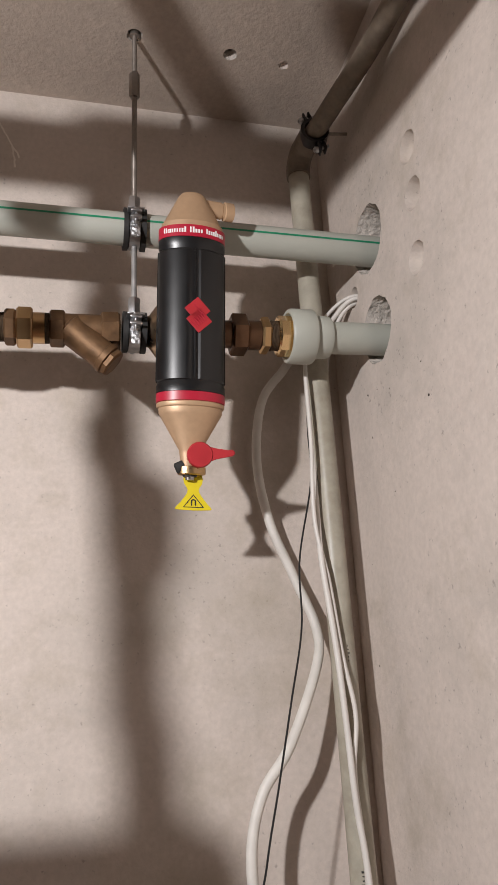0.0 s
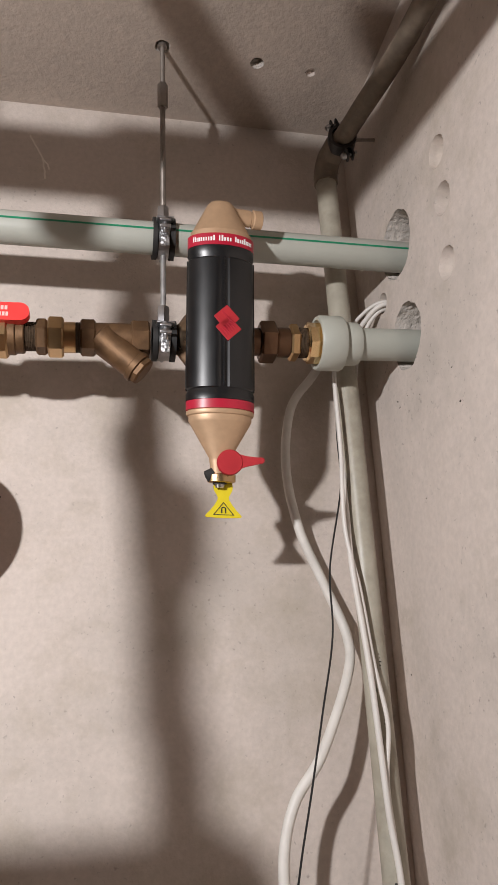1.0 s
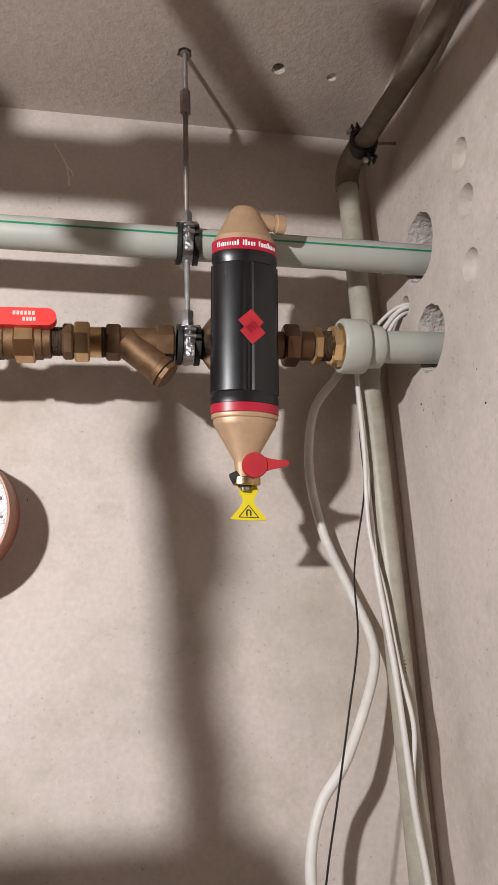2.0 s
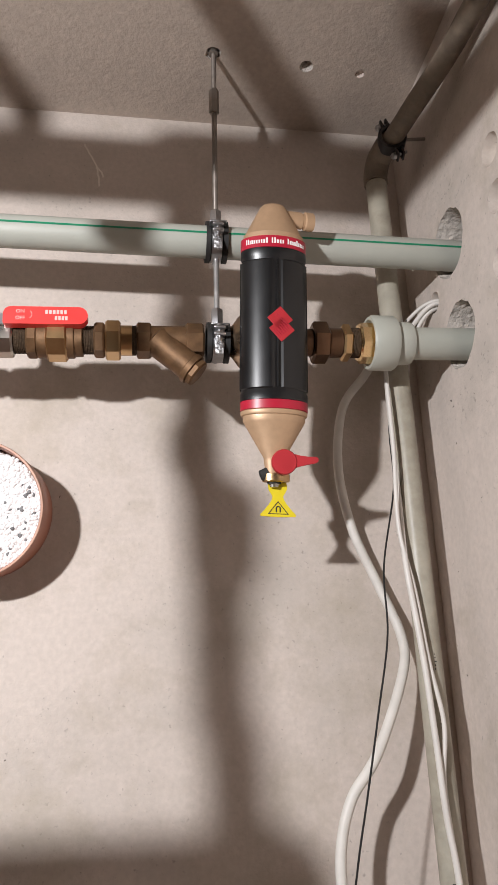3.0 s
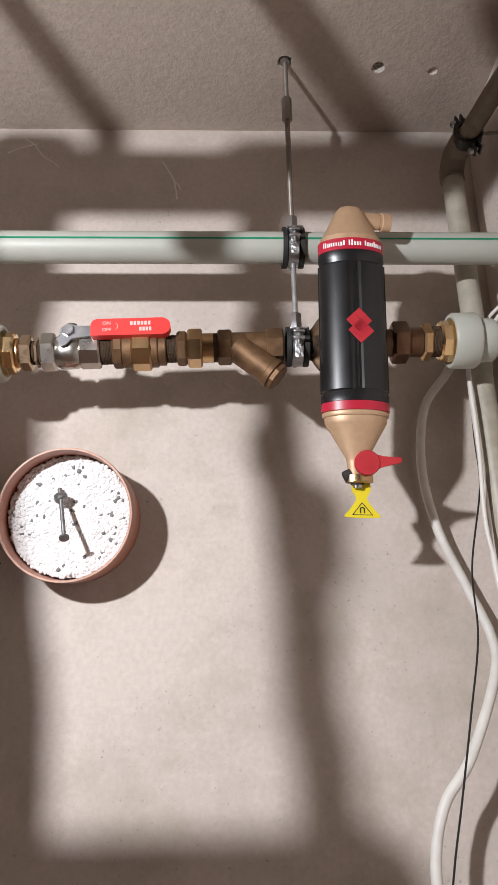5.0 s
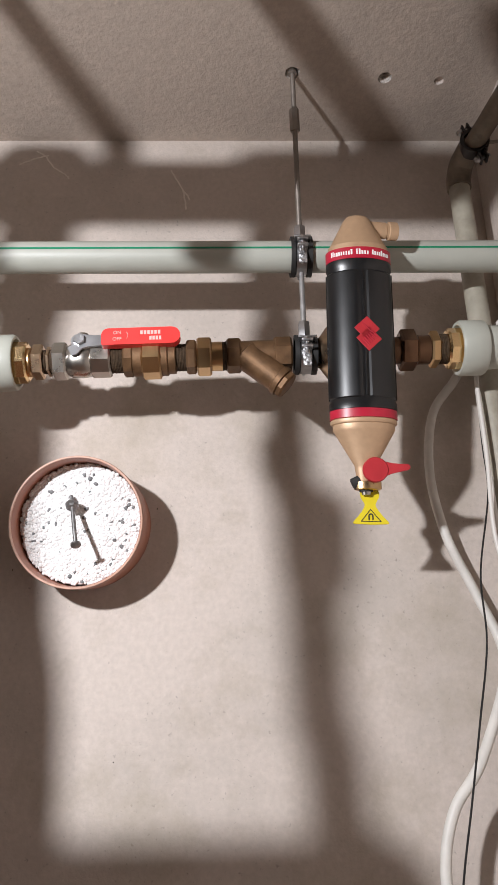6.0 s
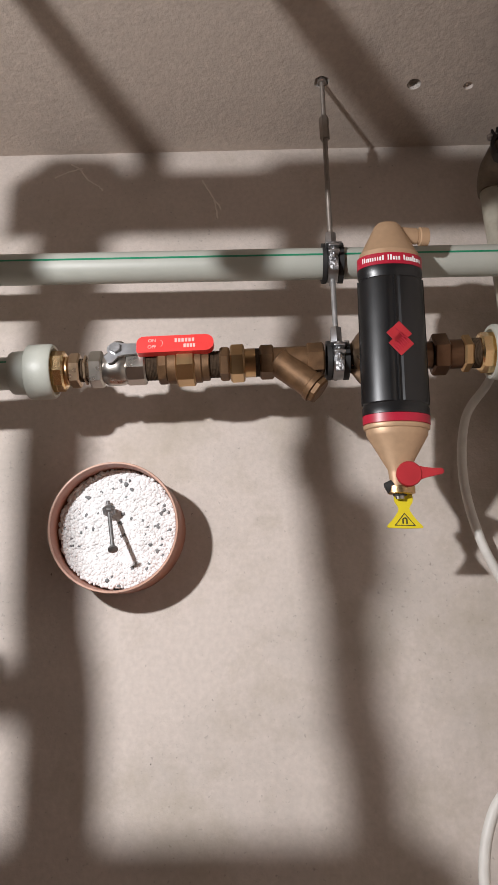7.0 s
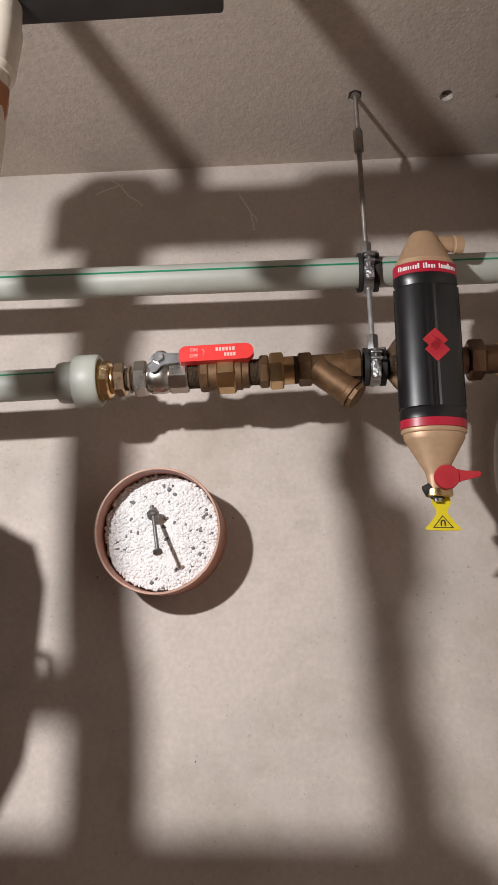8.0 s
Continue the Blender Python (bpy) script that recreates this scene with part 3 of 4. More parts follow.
# drain cock
part("drain_neck", turned([(-0.194, 0.0100), (-0.185, 0.0105), (-0.166, 0.0116)], 32), GOLD, sep)
part("drain_nut", turned([(-0.1970, 0.0150), (-0.1960, 0.0168), (-0.1880, 0.0168), (-0.1870, 0.0150)], 28, "z", Matrix.Translation((0.002, 0, 0))), BRASS, sep, "knurled brass nut")
part("drain_plug", turned([(-0.2035, 0.0), (-0.2030, 0.005), (-0.1960, 0.0062)], 20), NICKEL, sep)
part("seal", turned([(-0.1990, 0.0082), (-0.1958, 0.0085)], 24), RUBBER, sep)
part("side_cap", turned([(-0.0165, 0.0050), (-0.0155, 0.0070), (-0.006, 0.0072)], 24, "x", Matrix.Translation((-0.002, -0.004, -0.184)) @ Matrix.Rotation(radians(-25), 4, "Y")), RUBBER, sep, "black plastic side cap")
hub = part("lever_hub", turned([(0.0, 0.0135), (0.004, 0.0152), (0.012, 0.0152), (0.0140, 0.0142), (0.0145, 0.0)], 36, "y", Matrix.Translation((0.010, -0.010, -0.1745)) @ Matrix.Rotation(math.pi, 4, "Z") ), RED, sep, "round red plastic drain handle")
lp = [(0.010, -0.0095), (0.019, -0.0058), (0.040, -0.0010), (0.0415, 0.0012), (0.0415, 0.0040), (0.040, 0.0058), (0.020, 0.0060), (0.010, 0.0095)]
bm = plate([(x + 0.010, z - 0.1745 + 0.001) for x, z in lp], 0.006, Matrix.Translation((0, -0.0215, 0)))
bmesh.ops.bevel(bm, geom=bm.edges[:], offset=0.0009, segments=2, affect="EDGES")
part("lever", bm, RED, hub)

# yellow warning tag on the drain
tag = thing("warning_tag", Matrix.Translation((0.0645, -0.1480, 1.8210)) @ Matrix.Rotation(radians(1.0), 4, "Y") @ Matrix.Rotation(radians(3), 4, "Z") @ Matrix.Diagonal((1.02, 1.0, 0.97, 1)), "yellow plastic magnet warning tag hanging from the drain", "tag")
half = [(0.0, 0.0095), (0.006, 0.0090), (0.0098, 0.0055), (0.0108, 0.0), (0.0100, -0.005), (0.0072, -0.0095), (0.0060, -0.0125), (0.0068, -0.0160), (0.0100, -0.0215), (0.0145, -0.0275), (0.0190, -0.0325), (0.0203, -0.0345), (0.0190, -0.0356), (0.008, -0.0362), (0.0, -0.0364)]
outl = half + [(-x, z) for x, z in reversed(half[1:-1])]
bm = plate(outl, 0.0012)
part("plate", bm, YELLOW, tag)


def flat_ring(outer, inner, m):
    bm = bmesh.new()
    a = [bm.verts.new(m @ Vector((x, 0, z))) for x, z in outer]
    b = [bm.verts.new(m @ Vector((x, 0, z))) for x, z in inner]
    for i in range(len(a)):
        j = (i + 1) % len(a)
        bm.faces.new((a[i], a[j], b[j], b[i]))
    return bm


tri = [(0.0, -0.0178), (0.0118, -0.0332), (-0.0118, -0.0332)]
tin = [(0.0, -0.0193), (0.0100, -0.0324), (-0.0100, -0.0324)]
part("triangle_sign", flat_ring(tri, tin, Matrix.Translation((0, -0.0004, 0))), BLACKP, tag, "black warning triangle")
bm = bmesh.new()
arch = [(-0.0029, -0.0310), (-0.0029, -0.0262)] + [(0.0029 * math.cos(radians(a)), -0.0262 + 0.0029 * math.sin(radians(a))) for a in range(165, 10, -15)] + [(0.0029, -0.0262), (0.0029, -0.0310)]
inn = [(-0.0014, -0.0310), (-0.0014, -0.0262)] + [(0.0014 * math.cos(radians(a)), -0.0262 + 0.0014 * math.sin(radians(a))) for a in range(165, 10, -15)] + [(0.0014, -0.0262), (0.0014, -0.0310)]
a = [bm.verts.new((x, -0.0004, z)) for x, z in arch]
b = [bm.verts.new((x, -0.0004, z)) for x, z in inn]
for i in range(len(a) - 1):
    bm.faces.new((a[i], a[i + 1], b[i + 1], b[i]))
part("magnet_sign", bm, BLACKP, tag, "black horseshoe magnet sign")


# ---- hanger rod and clamps ----
def pipe_clamp(z, r, label):
    """A two-part steel clamp with rubber lining round a pipe along x; screws at front and back."""
    t = thing("pipe_clamp", Matrix.Translation((0, DY, z)), label, "clamp", "pipe clamps on the hanger rod")
    for x in (-0.0108, 0.0108):
        part("rubber_lip", turned([(x - 0.0022, r + 0.0002), (x - 0.0030, r + 0.0055), (x + 0.0030, r + 0.0055), (x + 0.0022, r + 0.0002)], 40, "x", closed=True), RUBBER, t)
    part("lining", turned([(-0.0108, r + 0.0001), (-0.0108, r + 0.0028), (0.0108, r + 0.0028), (0.0108, r + 0.0001)], 40, "x", closed=True), RUBBER, t)
    part("band", turned([(-0.0065, r + 0.0026), (-0.0065, r + 0.0048), (0.0065, r + 0.0048), (0.0065, r + 0.0026)], 40, "x", closed=True), ZINC, t, "zinc-plated steel band")
    for s in (-1, 1):
        ear = part("ear", box(0.0135, 0.013, 0.0035, Matrix.Translation((0, s * (r + 0.0100), 0.0042)), 0.001), ZINC, t)
        part("ear", box(0.0135, 0.013, 0.0035, Matrix.Translation((0, s * (r + 0.0100), -0.0042)), 0.001), ZINC, t)
        sc = part("screw", turned([(-0.013, 0.0025), (0.009, 0.0025)], 14, "z", Matrix.Translation((0, s * (r + 0.0105), 0))), ZINC, t)
        part("screw_head", turned([(0.006, 0.0052), (0.0085, 0.0052), (0.0100, 0.003)], 16, "z", Matrix.Translation((0, s * (r + 0.0105), 0))), ZINC, sc)
    strip = box(0.0105, 0.0040, 0.027, Matrix.Translation((0, -(r + 0.0060), -0.0135)), 0.0012)
    part("closing_strip", strip, ROUGHZ, t, "rough galvanised closing strip")
    part("washer_plate", box(0.021, 0.014, 0.0022, Matrix.Translation((0, -(r + 0.0080), 0.0085)), 0.0008), ZINC, t)
    part("boss", hexagon(r + 0.004, r + 0.026, 0.0135, axis="z"), ZINC, t, "hexagon connecting nut")
    return t


pipe_clamp(UZ, 0.0205, "zinc-plated pipe clamp with black rubber lining on rod")
pipe_clamp(zl(0.0) - 0.002, 0.0190, "zinc-plated pipe clamp with black rubber lining below rod")
rod = thing("hanger_rod", Matrix.Translation((0, DY, 0)), "steel threaded hanger rod from the ceiling", "hanger")


def thread_rod(z0, z1, r):
    prof, z, k = [(z0, r - 0.001)], z0, 0
    while z < z1:
        prof.append((z, r - (0.0003 if k % 2 else 0)))
        z += 0.0008
        k += 1
    return turned(prof + [(z1, r - 0.001)], 14)


part("upper_rod", thread_rod(2.385, H + 0.02, 0.0036), ROD, rod)
part("middle_rod", thread_rod(UZ + 0.040, 2.360, 0.0036), ROD, rod)
part("lower_rod", turned([(zl(0) + 0.040, 0.0034), (UZ - 0.024, 0.0034)], 16), GREYROD, rod)
part("coupling_nut", turned([(2.352, 0.0062), (2.353, 0.0070), (2.391, 0.0070), (2.392, 0.0062)], 6), ROD, rod, "grey hexagon coupling nut")
part("anchor", turned([(H - 0.0025, 0.0055), (H - 0.002, 0.0068), (H + 0.02, 0.0068)], 20), ROD, rod, "steel ceiling anchor")

# ---- the old conduit pipe in the corner ----
VX, VY, CR = 0.2483, -0.067, 0.0150
CZ = 2.346
old = thing("old_drain_pipe", Matrix.Identity(4), "old grey plastic pipe running up the corner and along the ceiling", "pipe")
far = Vector((0.289, -0.70, CZ + 0.004))
part("riser", tube([(VX + 0.024, VY, 0.0), (VX + 0.006, VY, 1.4), (VX + 0.001, VY, 1.95), (VX - 0.003, VY, CZ - 0.028)], CR, 24), CONDUIT, old)
bend = [Vector((VX - 0.003, VY, CZ - 0.038)), Vector((VX - 0.003, VY, CZ - 0.027)), Vector((VX - 0.002, VY - 0.003, CZ - 0.016)), Vector((VX, VY - 0.012, CZ - 0.004)), Vector((VX + 0.003, VY - 0.026, CZ)), Vector((VX + 0.006, VY - 0.052, CZ + 0.001))]
# the elbow's dark brown stands for the shadow it lies in
part("elbow", tube(smooth_path(bend, 6), CR + 0.0026, 28), OLDRUN, old, "grey elbow with sockets, coloured brown for the shade")
part("ceiling_run", tube(smooth_path([(VX + 0.004, VY - 0.03, CZ), (0.264, -0.172, CZ), (0.283, -0.34, CZ), (0.2855, -0.7, CZ + 0.003), (0.285, -2.0, CZ + 0.008), (0.284, YF + 0.01, CZ + 0.015)], 6), CR - 0.001, 24), OLDRUN, old, "grimy run under the ceiling, its shade in the brown")
PRINT = mat("black_pipe_print", (0.03, 0.028, 0.025), 0.7, vary=0.3, scale=300)
rnd = random.Random(8)
for z0, n in ((1.640, 5), (1.585, 7), (1.548, 8), (1.405, 9)):
    bm = bmesh.new()
    for k in range(n):
        z = z0 - 0.0042 * k
        cx = VX + 0.006 + 0.005 * (1.4 - z) / -0.55
        box(rnd.uniform(0.003, 0.006), 0.0004, rnd.uniform(0.0010, 0.0024), Matrix.Translation((cx, VY, z)) @ Matrix.Rotation(radians(-17), 4, "Z") @ Matrix.Translation((rnd.uniform(-0.0005, 0.0005), -CR - 0.0001, 0)), bm=bm)
    part("marking", bm, PRINT, old, "faded black print")
clamp = thing("pipe_bracket", Matrix.Translation((VX + 0.008, VY - 0.050, CZ + 0.000)) @ Matrix.Rotation(radians(-9), 4, "Z"), "black steel pipe bracket with screw studs on the wall", "clamp")
part("band", turned([(-0.009, CR + 0.0005), (-0.009, CR + 0.0055), (0.009, CR + 0.0055), (0.009, CR + 0.0005)], 36, "y", closed=True), DARKS, clamp)
for s in (-1, 1):
    d = Matrix.Rotation(radians(70), 4, "Y")
    for o in (-0.004, 0.004):
        part("ear", box(0.015, 0.016, 0.003, d @ Matrix.Translation((s * (CR + 0.0105), 0, o)), 0.0012), DARKS, clamp)
    sc = part("screw", turned([(-0.011, 0.0024), (0.011, 0.0024)], 14, "z", d @ Matrix.Translation((s * (CR + 0.0115), 0, 0))), ZINC, clamp)
    part("screw_head", turned([(-0.0125, 0.003), (-0.010, 0.005), (-0.006, 0.005)], 14, "z", d @ Matrix.Translation((s * (CR + 0.0115), 0, 0))), ZINC, sc)
part("stud", turned([(CR + 0.004, 0.0024), (0.064, 0.0024)], 14, "x"), ROD, clamp)

# ---- cables ----
def cable(name, pts, r, material, label, category, n=12, per=10, rough=0.0):
    return tagged(part(name, tube(smooth_path(pts, per), r, n, rough=rough), material), label, category)


cable("conduit_hose", [(0.262, -0.020, 2.130), (0.250, -0.024, 2.085), (0.233, -0.024, 2.045), (0.216, -0.024, 2.017), (0.182, -0.024, 1.968), (0.170, -0.024, 1.886), (0.182, -0.024, 1.803), (0.210, -0.024, 1.731), (0.232, -0.033, 1.6663), (0.2236, -0.052, 1.6203), (0.1788, -0.076, 1.5367), (0.1427, -0.081, 1.4893), (0.127, -0.084, 1.4337), (0.1317, -0.084, 1.3618),
      (0.150, -0.080, 1.250), (0.158, -0.070, 1.000), (0.165, -0.050, 0.400), (0.170, -0.030, 0.012)], 0.0061, HOSEM, "thick white flexible conduit hanging down the wall", "hose", 16)
cable("black_cable", [(0.245, -0.03, 2.06), (0.237, -0.055, 2.004), (0.232, -0.06, 1.915), (0.231, -0.06, 1.846), (0.2026, -0.08, 1.7426), (0.1917, -0.105, 1.6615), (0.1663, -0.13, 1.5796), (0.1478, -0.13, 1.4996), (0.1314, -0.13, 1.4307), (0.1139, -0.13, 1.3317), (0.109, -0.115, 1.0), (0.12, -0.04, 0.01)], 0.00115, CABLEB, "thin black cable hanging in front of the wall", "cable", 8)
cable("white_cable", [(0.330, -0.092, 2.100), (0.302, -0.088, 2.103), (0.280, -0.068, 2.093), (0.252, -0.040, 2.060), (0.228, -0.082, 2.000), (0.225, -0.090, 1.889), (0.222, -0.090, 1.788), (0.234, -0.090, 1.714), (0.243, -0.090, 1.630), (0.253, -0.090, 1.564), (0.246, -0.090, 1.501), (0.250, -0.090, 1.41), (0.25, -0.09, 1.2), (0.25, -0.09, 0.5), (0.25, -0.09, 0.006)], 0.0027, CABLEW, "thin white cable hanging along the grey pipe", "cable")
cable("white_cable", [(0.252, -0.034, 2.060), (0.235, -0.062, 2.000), (0.2340, -0.066, 1.890), (0.2300, -0.078, 1.800), (0.226, -0.092, 1.740), (0.231, -0.094, 1.680), (0.236, -0.095, 1.618), (0.2395, -0.095, 1.550), (0.243, -0.095, 1.473), (0.250, -0.095, 1.400), (0.258, -0.095, 1.2), (0.26, -0.095, 0.006)], 0.0036, CABLEW, "white sheathed cable hanging in front of the pipe", "cable")
cable("white_cable", [(0.268, -0.020, 2.30), (0.268, -0.018, 2.10), (0.270, -0.018, 1.98), (0.270, -0.02, 1.90), (0.262, -0.03, 1.70), (0.262, -0.06, 1.55), (0.266, -0.070, 1.40), (0.27, -0.06, 0.8), (0.27, -0.06, 0.006)], 0.0032, CABLEW, "white cable running behind the grey pipe", "cable")

cable("white_cable", [(0.330, -0.094, 2.094), (0.302, -0.092, 2.097), (0.284, -0.074, 2.084), (0.272, -0.046, 2.060), (0.268, -0.022, 2.00), (0.267, -0.02, 1.93)], 0.0034, CABLEW, "white cable looping into a hole in the wall", "cable")
cable("white_cable", [(0.330, -0.086, 2.098), (0.300, -0.084, 2.091), (0.284, -0.064, 2.070), (0.276, -0.040, 2.030), (0.274, -0.02, 1.96)], 0.0028, CABLEW, "white cable looping into a hole in the wall", "cable")

# ---- drain stub with bead filling ----
DC = Vector((-0.2795, 0, 1.8225))
drain = thing("drain_pipe_stub", Matrix.Translation(DC) @ Matrix.Rotation(radians(9), 4, "X"), "orange-brown drain pipe stub sticking out of the wall", "pipe")
part("tube", turned([(0.03, 0.0808), (-0.0805, 0.0808), (-0.082, 0.0800), (-0.082, 0.0778), (-0.080, 0.0770), (0.03, 0.0770)], 72, "y", closed=True), ORANGE, drain)
part("rim", turned([(-0.0815, 0.0806), (-0.0832, 0.0800), (-0.0832, 0.0781), (-0.0815, 0.0775)], 72, "y", closed=True), RIMM, drain, "worn pale rim")
rnd = random.Random(11)
foam = thing("insulation_plug", Matrix.Translation(DC + Vector((0.0008, -0.051, -0.0078))) @ Matrix.Rotation(radians(9), 4, "X"), "white and grey polystyrene bead plug in the pipe", "insulation")
bead = bpy.data.materials.new("polystyrene_beads")
bead.use_nodes = True
nt = bead.node_tree
geo = nt.nodes.new("ShaderNodeNewGeometry")
rp = nt.nodes.new("ShaderNodeValToRGB")
rp.color_ramp.interpolation = "CONSTANT"
rp.color_ramp.elements[0].position, rp.color_ramp.elements[0].color = 0.0, (0.87, 0.86, 0.85, 1)
rp.color_ramp.elements[1].position, rp.color_ramp.elements[1].color = 0.996, (0.20, 0.22, 0.22, 1)
e = rp.color_ramp.elements.new(0.5)
e.color = (0.80, 0.785, 0.775, 1)
nt.links.new(geo.outputs["Random Per Island"], rp.inputs["Fac"])
nt.links.new(rp.outputs["Color"], nt.nodes["Principled BSDF"].inputs["Base Color"])
nt.nodes["Principled BSDF"].inputs["Roughness"].default_value = 0.7
core = turned([(0.055, 0.0745), (0.002, 0.0745), (-0.0006, 0.0715), (-0.0014, 0.0)], 48, "y")
part("core", core, mat("white_polystyrene", (0.84, 0.825, 0.815), 0.8, vary=0.03), foam)
ico = bmesh.new()
bmesh.ops.create_icosphere(ico, subdivisions=1, radius=1.0)
iv = [v.co.copy() for v in ico.verts]
ifc = [[v.index for v in f.verts] for f in ico.faces]
ico.free()
vs, fs = [], []
for i in range(3600):
    a, rr = rnd.random() * 2 * math.pi, 0.0750 * math.sqrt(rnd.random())
    s = rnd.uniform(0.0018, 0.0031)
    c = Vector((rr * math.cos(a), rnd.uniform(-0.0008, 0.0008) + 0.002 * noise.noise(Vector((rr * math.cos(a) * 40, rr * math.sin(a) * 40, 3))), rr * math.sin(a)))
    rot = Euler((rnd.random() * 6, rnd.random() * 6, 0)).to_matrix()
    base = len(vs)
    vs += [c + rot @ Vector((v.x * s * 1.1, v.y * s * 0.9, v.z * s)) for v in iv]
    fs += [[base + k for k in f] for f in ifc]
nwhite = len(fs)
for i in range(42):
    a, rr = rnd.random() * 2 * math.pi, 0.070 * math.sqrt(rnd.random())
    s = rnd.uniform(0.0020, 0.0038)
    base = len(vs)
    rot = Euler((0, rnd.random() * 6, 0)).to_matrix()
    vs += [Vector((rr * math.cos(a), -0.0016, rr * math.sin(a))) + rot @ Vector((v.x * s * rnd.uniform(0.8, 1.2), v.y * 0.0016, v.z * s * rnd.uniform(0.6, 1.0))) for v in iv]
    fs += [[base + k for k in f] for f in ifc]
me = bpy.data.meshes.new("bead_filling")
me.from_pydata([tuple(v) for v in vs], [], fs)
me.polygons.foreach_set("use_smooth", [True] * len(me.polygons))
me.materials.append(bead)
me.materials.append(mat("grey_polystyrene", (0.20, 0.20, 0.20), 0.7, vary=0.3, scale=60))
me.polygons.foreach_set("material_index", [0 if i < nwhite else 1 for i in range(len(fs))])
beads = new("bead_filling", me)
beads.parent = foam
tagged(beads, "white and dark grey foam beads", kind="stuff")
screw = thing("screw_anchor", Matrix.Translation((-0.2878, -0.071, 1.8338)) @ Vector((-0.0145, 0.028, 0.060)).to_track_quat("Z", "Y").to_matrix().to_4x4(), "grey steel screw sticking out of the bead filling", "screw")
part("shank", thread_rod(-0.062, 0.014, 0.0026), SCREWM, screw)
part("head", turned([(-0.0655, 0.0030), (-0.0645, 0.0060), (-0.0622, 0.0060), (-0.0612, 0.0025)], 20), SCREWM, screw)
part("washer", turned([(-0.006, 0.0065), (-0.004, 0.0082), (0.001, 0.0082), (0.004, 0.005)], 8), SCREWM, screw)

# ---- pipework and strut beside the camera, at the edge of the view and between the lamp and the wall ----
GY = -0.55
strut = thing("steel_strut", Matrix.Translation((-0.380, GY, 2.166)), "dark painted steel mounting strut carrying pipes", "strut")
part("rail", box(0.425, 0.038, 0.052, Matrix.Translation((0.0125, 0, 0)), 0.003), DARKS, strut)
part("hanger", tube([(-0.083, 0, 0.025), (-0.095, 0, 0.12), (-0.110, 0, H - 2.166)], 0.014, 16), DARKS, strut)
part("hanger", tube([(0.134, 0, 0.025), (0.138, 0, H - 2.166)], 0.020, 16), DARKS, strut)
side = thing("supply_manifold", Matrix.Translation((-0.341, GY, 0)), "beige pipe with copper-red unions fixed to a strut", "pipe")
part("riser", tube([(0.007, 0, 1.925), (0.006, 0, 2.0), (0.001, 0, 2.06), (0, 0, 2.1395)], 0.0135, 24), BEIGE, side)
part("lower_riser", tube(smooth_path([(-0.010, -0.070, 1.30), (-0.014, -0.070, 1.742), (-0.020, -0.070, 1.783), (-0.0225, -0.070, 1.846), (-0.020, -0.062, 1.890), (-0.010, -0.035, 1.915), (0.002, -0.008, 1.928), (0.006, 0, 1.940)], 6), 0.0152, 24), BEIGE, side)
part("fitting", turned([(2.062, 0.0165), (2.066, 0.0200), (2.110, 0.0205), (2.118, 0.019), (2.1395, 0.017)], 28), BEIGE, side)
part("union_nut", turned([(2.010, 0.0160), (2.015, 0.0185), (2.045, 0.0185), (2.050, 0.0160)], 8), COPPER, side, "copper-red union nut")
part("lower_fitting", turned([(1.924, 0.0140), (1.930, 0.0165), (1.953, 0.0165), (1.960, 0.0140)], 28, "z", Matrix.Translation((0.004, 0, 0))), BEIGE, side)
part("joint", turned([(1.853, 0.0150), (1.868, 0.0210), (1.906, 0.0225), (1.922, 0.0150)], 28, "z", Matrix.Translation((-0.010, -0.054, 0))), BEIGE, side)
cross = thing("cross_pipe", Matrix.Translation((0, -0.62, 0)), "beige pipes joined as a frame", "pipe")
part("cross_run", turned([(-0.70, 0.026), (-0.698, 0.028), (-0.324, 0.028), (-0.317, 0.022)], 24, "x", Matrix.Translation((0, 0, 1.706))), BEIGE, cross)
part("left_riser", tube(smooth_path([(-0.512, 0.032, 1.30), (-0.515, 0.032, 1.745), (-0.527, 0.032, 1.842), (-0.535, 0.032, 1.958), (-0.540, 0.032, 2.1395)], 5), 0.0245, 20), BEIGE, cross)
part("upper_fitting", turned([(2.030, 0.020), (2.046, 0.0265), (2.120, 0.0285), (2.136, 0.024)], 28, "z", Matrix.Translation((-0.536, 0.032, 0))), BEIGE, cross)
part("side_branch", turned([(-0.085, 0.016), (-0.080, 0.018), (-0.004, 0.018), (0.0, 0.016)], 24, "x", Matrix.Translation((-0.530, 0.032, 1.799))), BEIGE, cross)
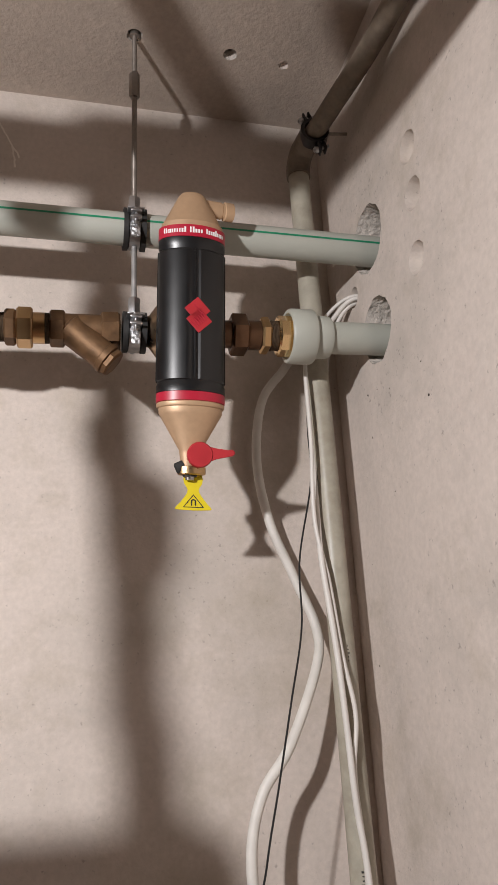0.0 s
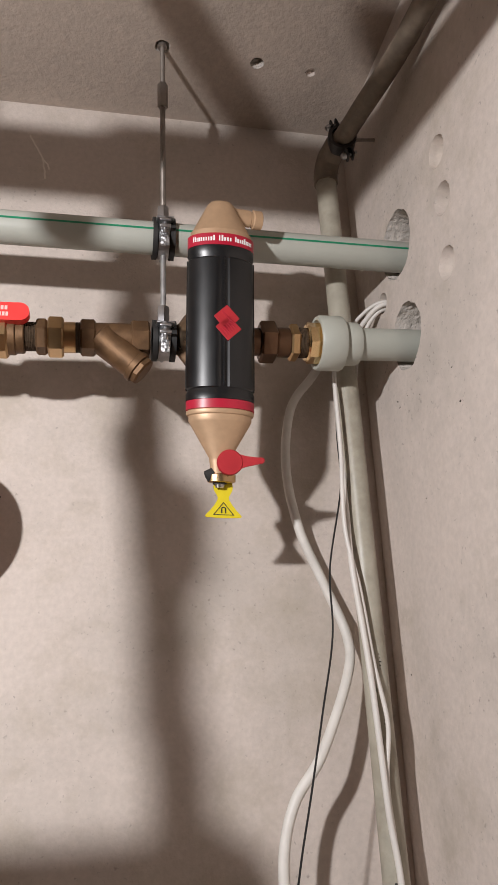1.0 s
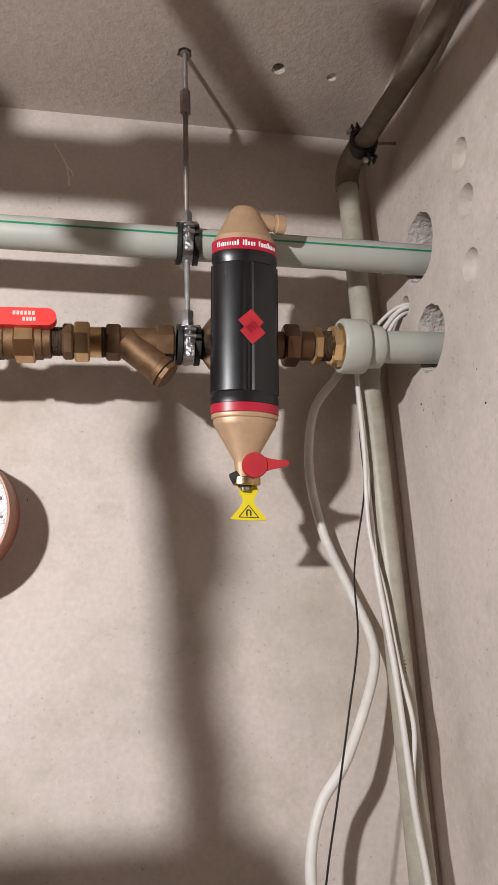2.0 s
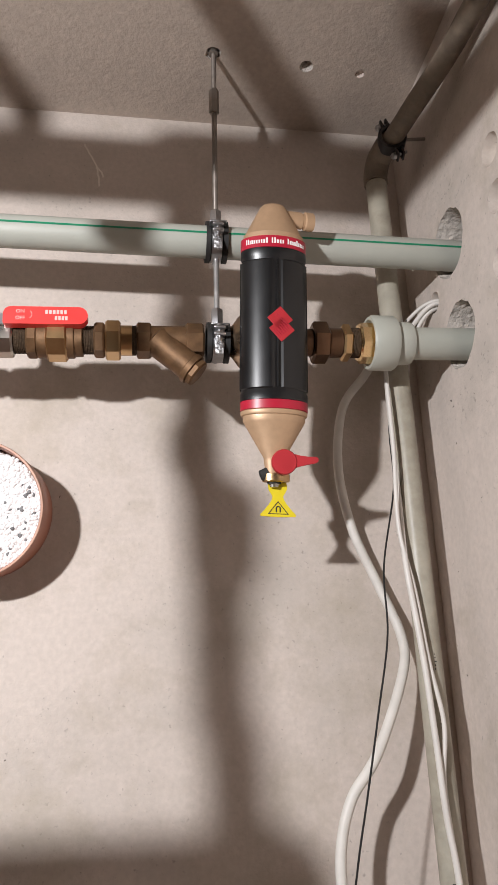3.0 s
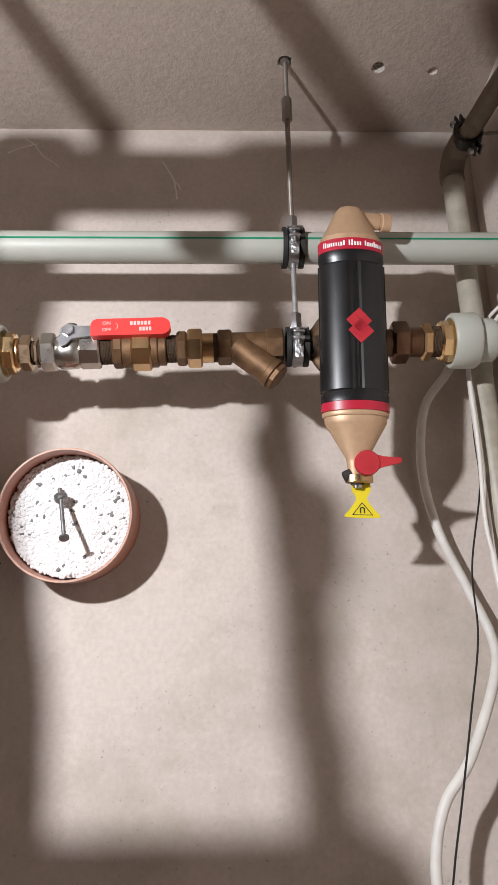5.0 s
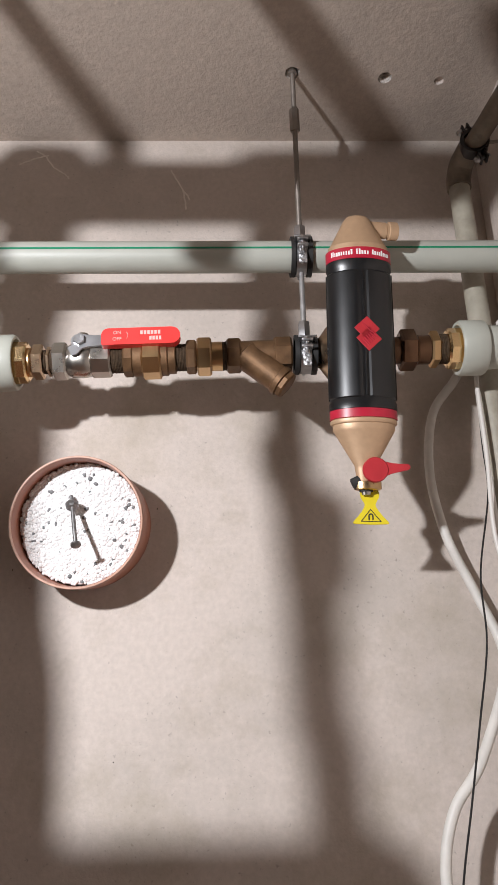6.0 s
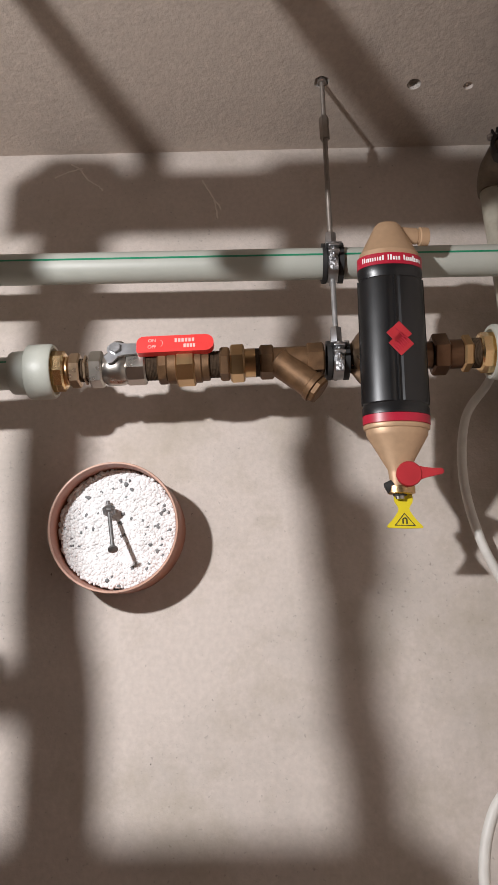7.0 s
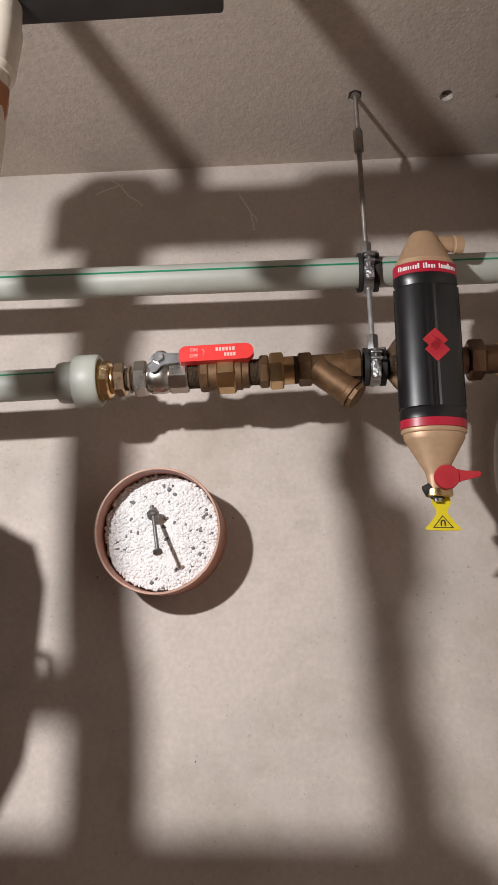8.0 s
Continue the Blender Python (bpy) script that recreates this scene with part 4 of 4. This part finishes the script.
# unseen body, added to round off the left end of the band shadow
check = thing("shadow_bulb", Matrix.Translation((-0.524, GY - 0.021, 2.180)), "unseen rounded body added to cast the bulb-shaped shadow", "valve")
part("body", turned([(-0.044, 0.014), (-0.036, 0.023), (-0.020, 0.025), (0.008, 0.024), (0.022, 0.020), (0.027, 0.014)], 28, "x"), BRASS, check)
# unseen bar, placed so its shadow makes the dark band below the ceiling
over = thing("overhead_blocker", Matrix.Identity(4), "unseen overhead bar that casts the band shadow", "pipe")
part("tube", tube(smooth_path([(-0.40, -0.62, 2.150), (-0.20, -0.62, 2.153), (-0.09, -0.62, 2.161), (0.07, -0.62, 2.184), (XR + 0.02, -0.62, 2.217)], 6), 0.0285, 24), CONDUIT, over)
# second unseen bar, added only to darken the wall above the ceiling run
upper = thing("overhead_blocker", Matrix.Identity(4), "unseen second bar added to shade the ceiling corner", "pipe")
part("tube", tube(smooth_path([(-0.148, -0.62, 2.224), (-0.085, -0.62, 2.226), (0.07, -0.62, 2.242), (XR + 0.02, -0.62, 2.274)], 6), 0.024, 24), CONDUIT, upper)
# unseen capsule and ring, shaped to cast the rounded shadow at the left
vessel = thing("shadow_vessel", Matrix.Translation((-0.592, -0.28, -0.008)), "unseen capsule with a lug, added to cast a wall shadow", "vessel")
part("wall_arm", tube([(0, 0.05, 1.74), (0, 0.285, 1.74)], 0.012, 12), DARKS, vessel)
part("shell", turned([(1.585, 0.0), (1.589, 0.03), (1.618, 0.070), (1.66, 0.087), (1.70, 0.09), (1.82, 0.09), (1.86, 0.075), (1.885, 0.03), (1.888, 0.0)], 40), DARKS, vessel)
ring = [(0.094 + 0.011 * math.cos(a), 0, 1.735 + 0.015 * math.sin(a)) for a in [k * math.pi / 10 for k in range(21)]]
part("lug", tube(ring, 0.003, 8), DARKS, vessel)

# the work lamp's stand
lamp = thing("work_lamp", Matrix.Translation(LAMP), "black work lamp on a pole", "lamp")
part("head", turned([(-0.075, 0.02), (-0.07, 0.045), (-0.06, 0.048), (-0.055, 0.045)], 24, "z", AIM @ Matrix.Rotation(math.pi, 4, "X")), DARKS, lamp)
part("pole", turned([(-LAMP.z + 0.002, 0.012), (-0.05, 0.012)], 16, "z", Matrix.Translation((0, -0.075, 0))), DARKS, lamp)
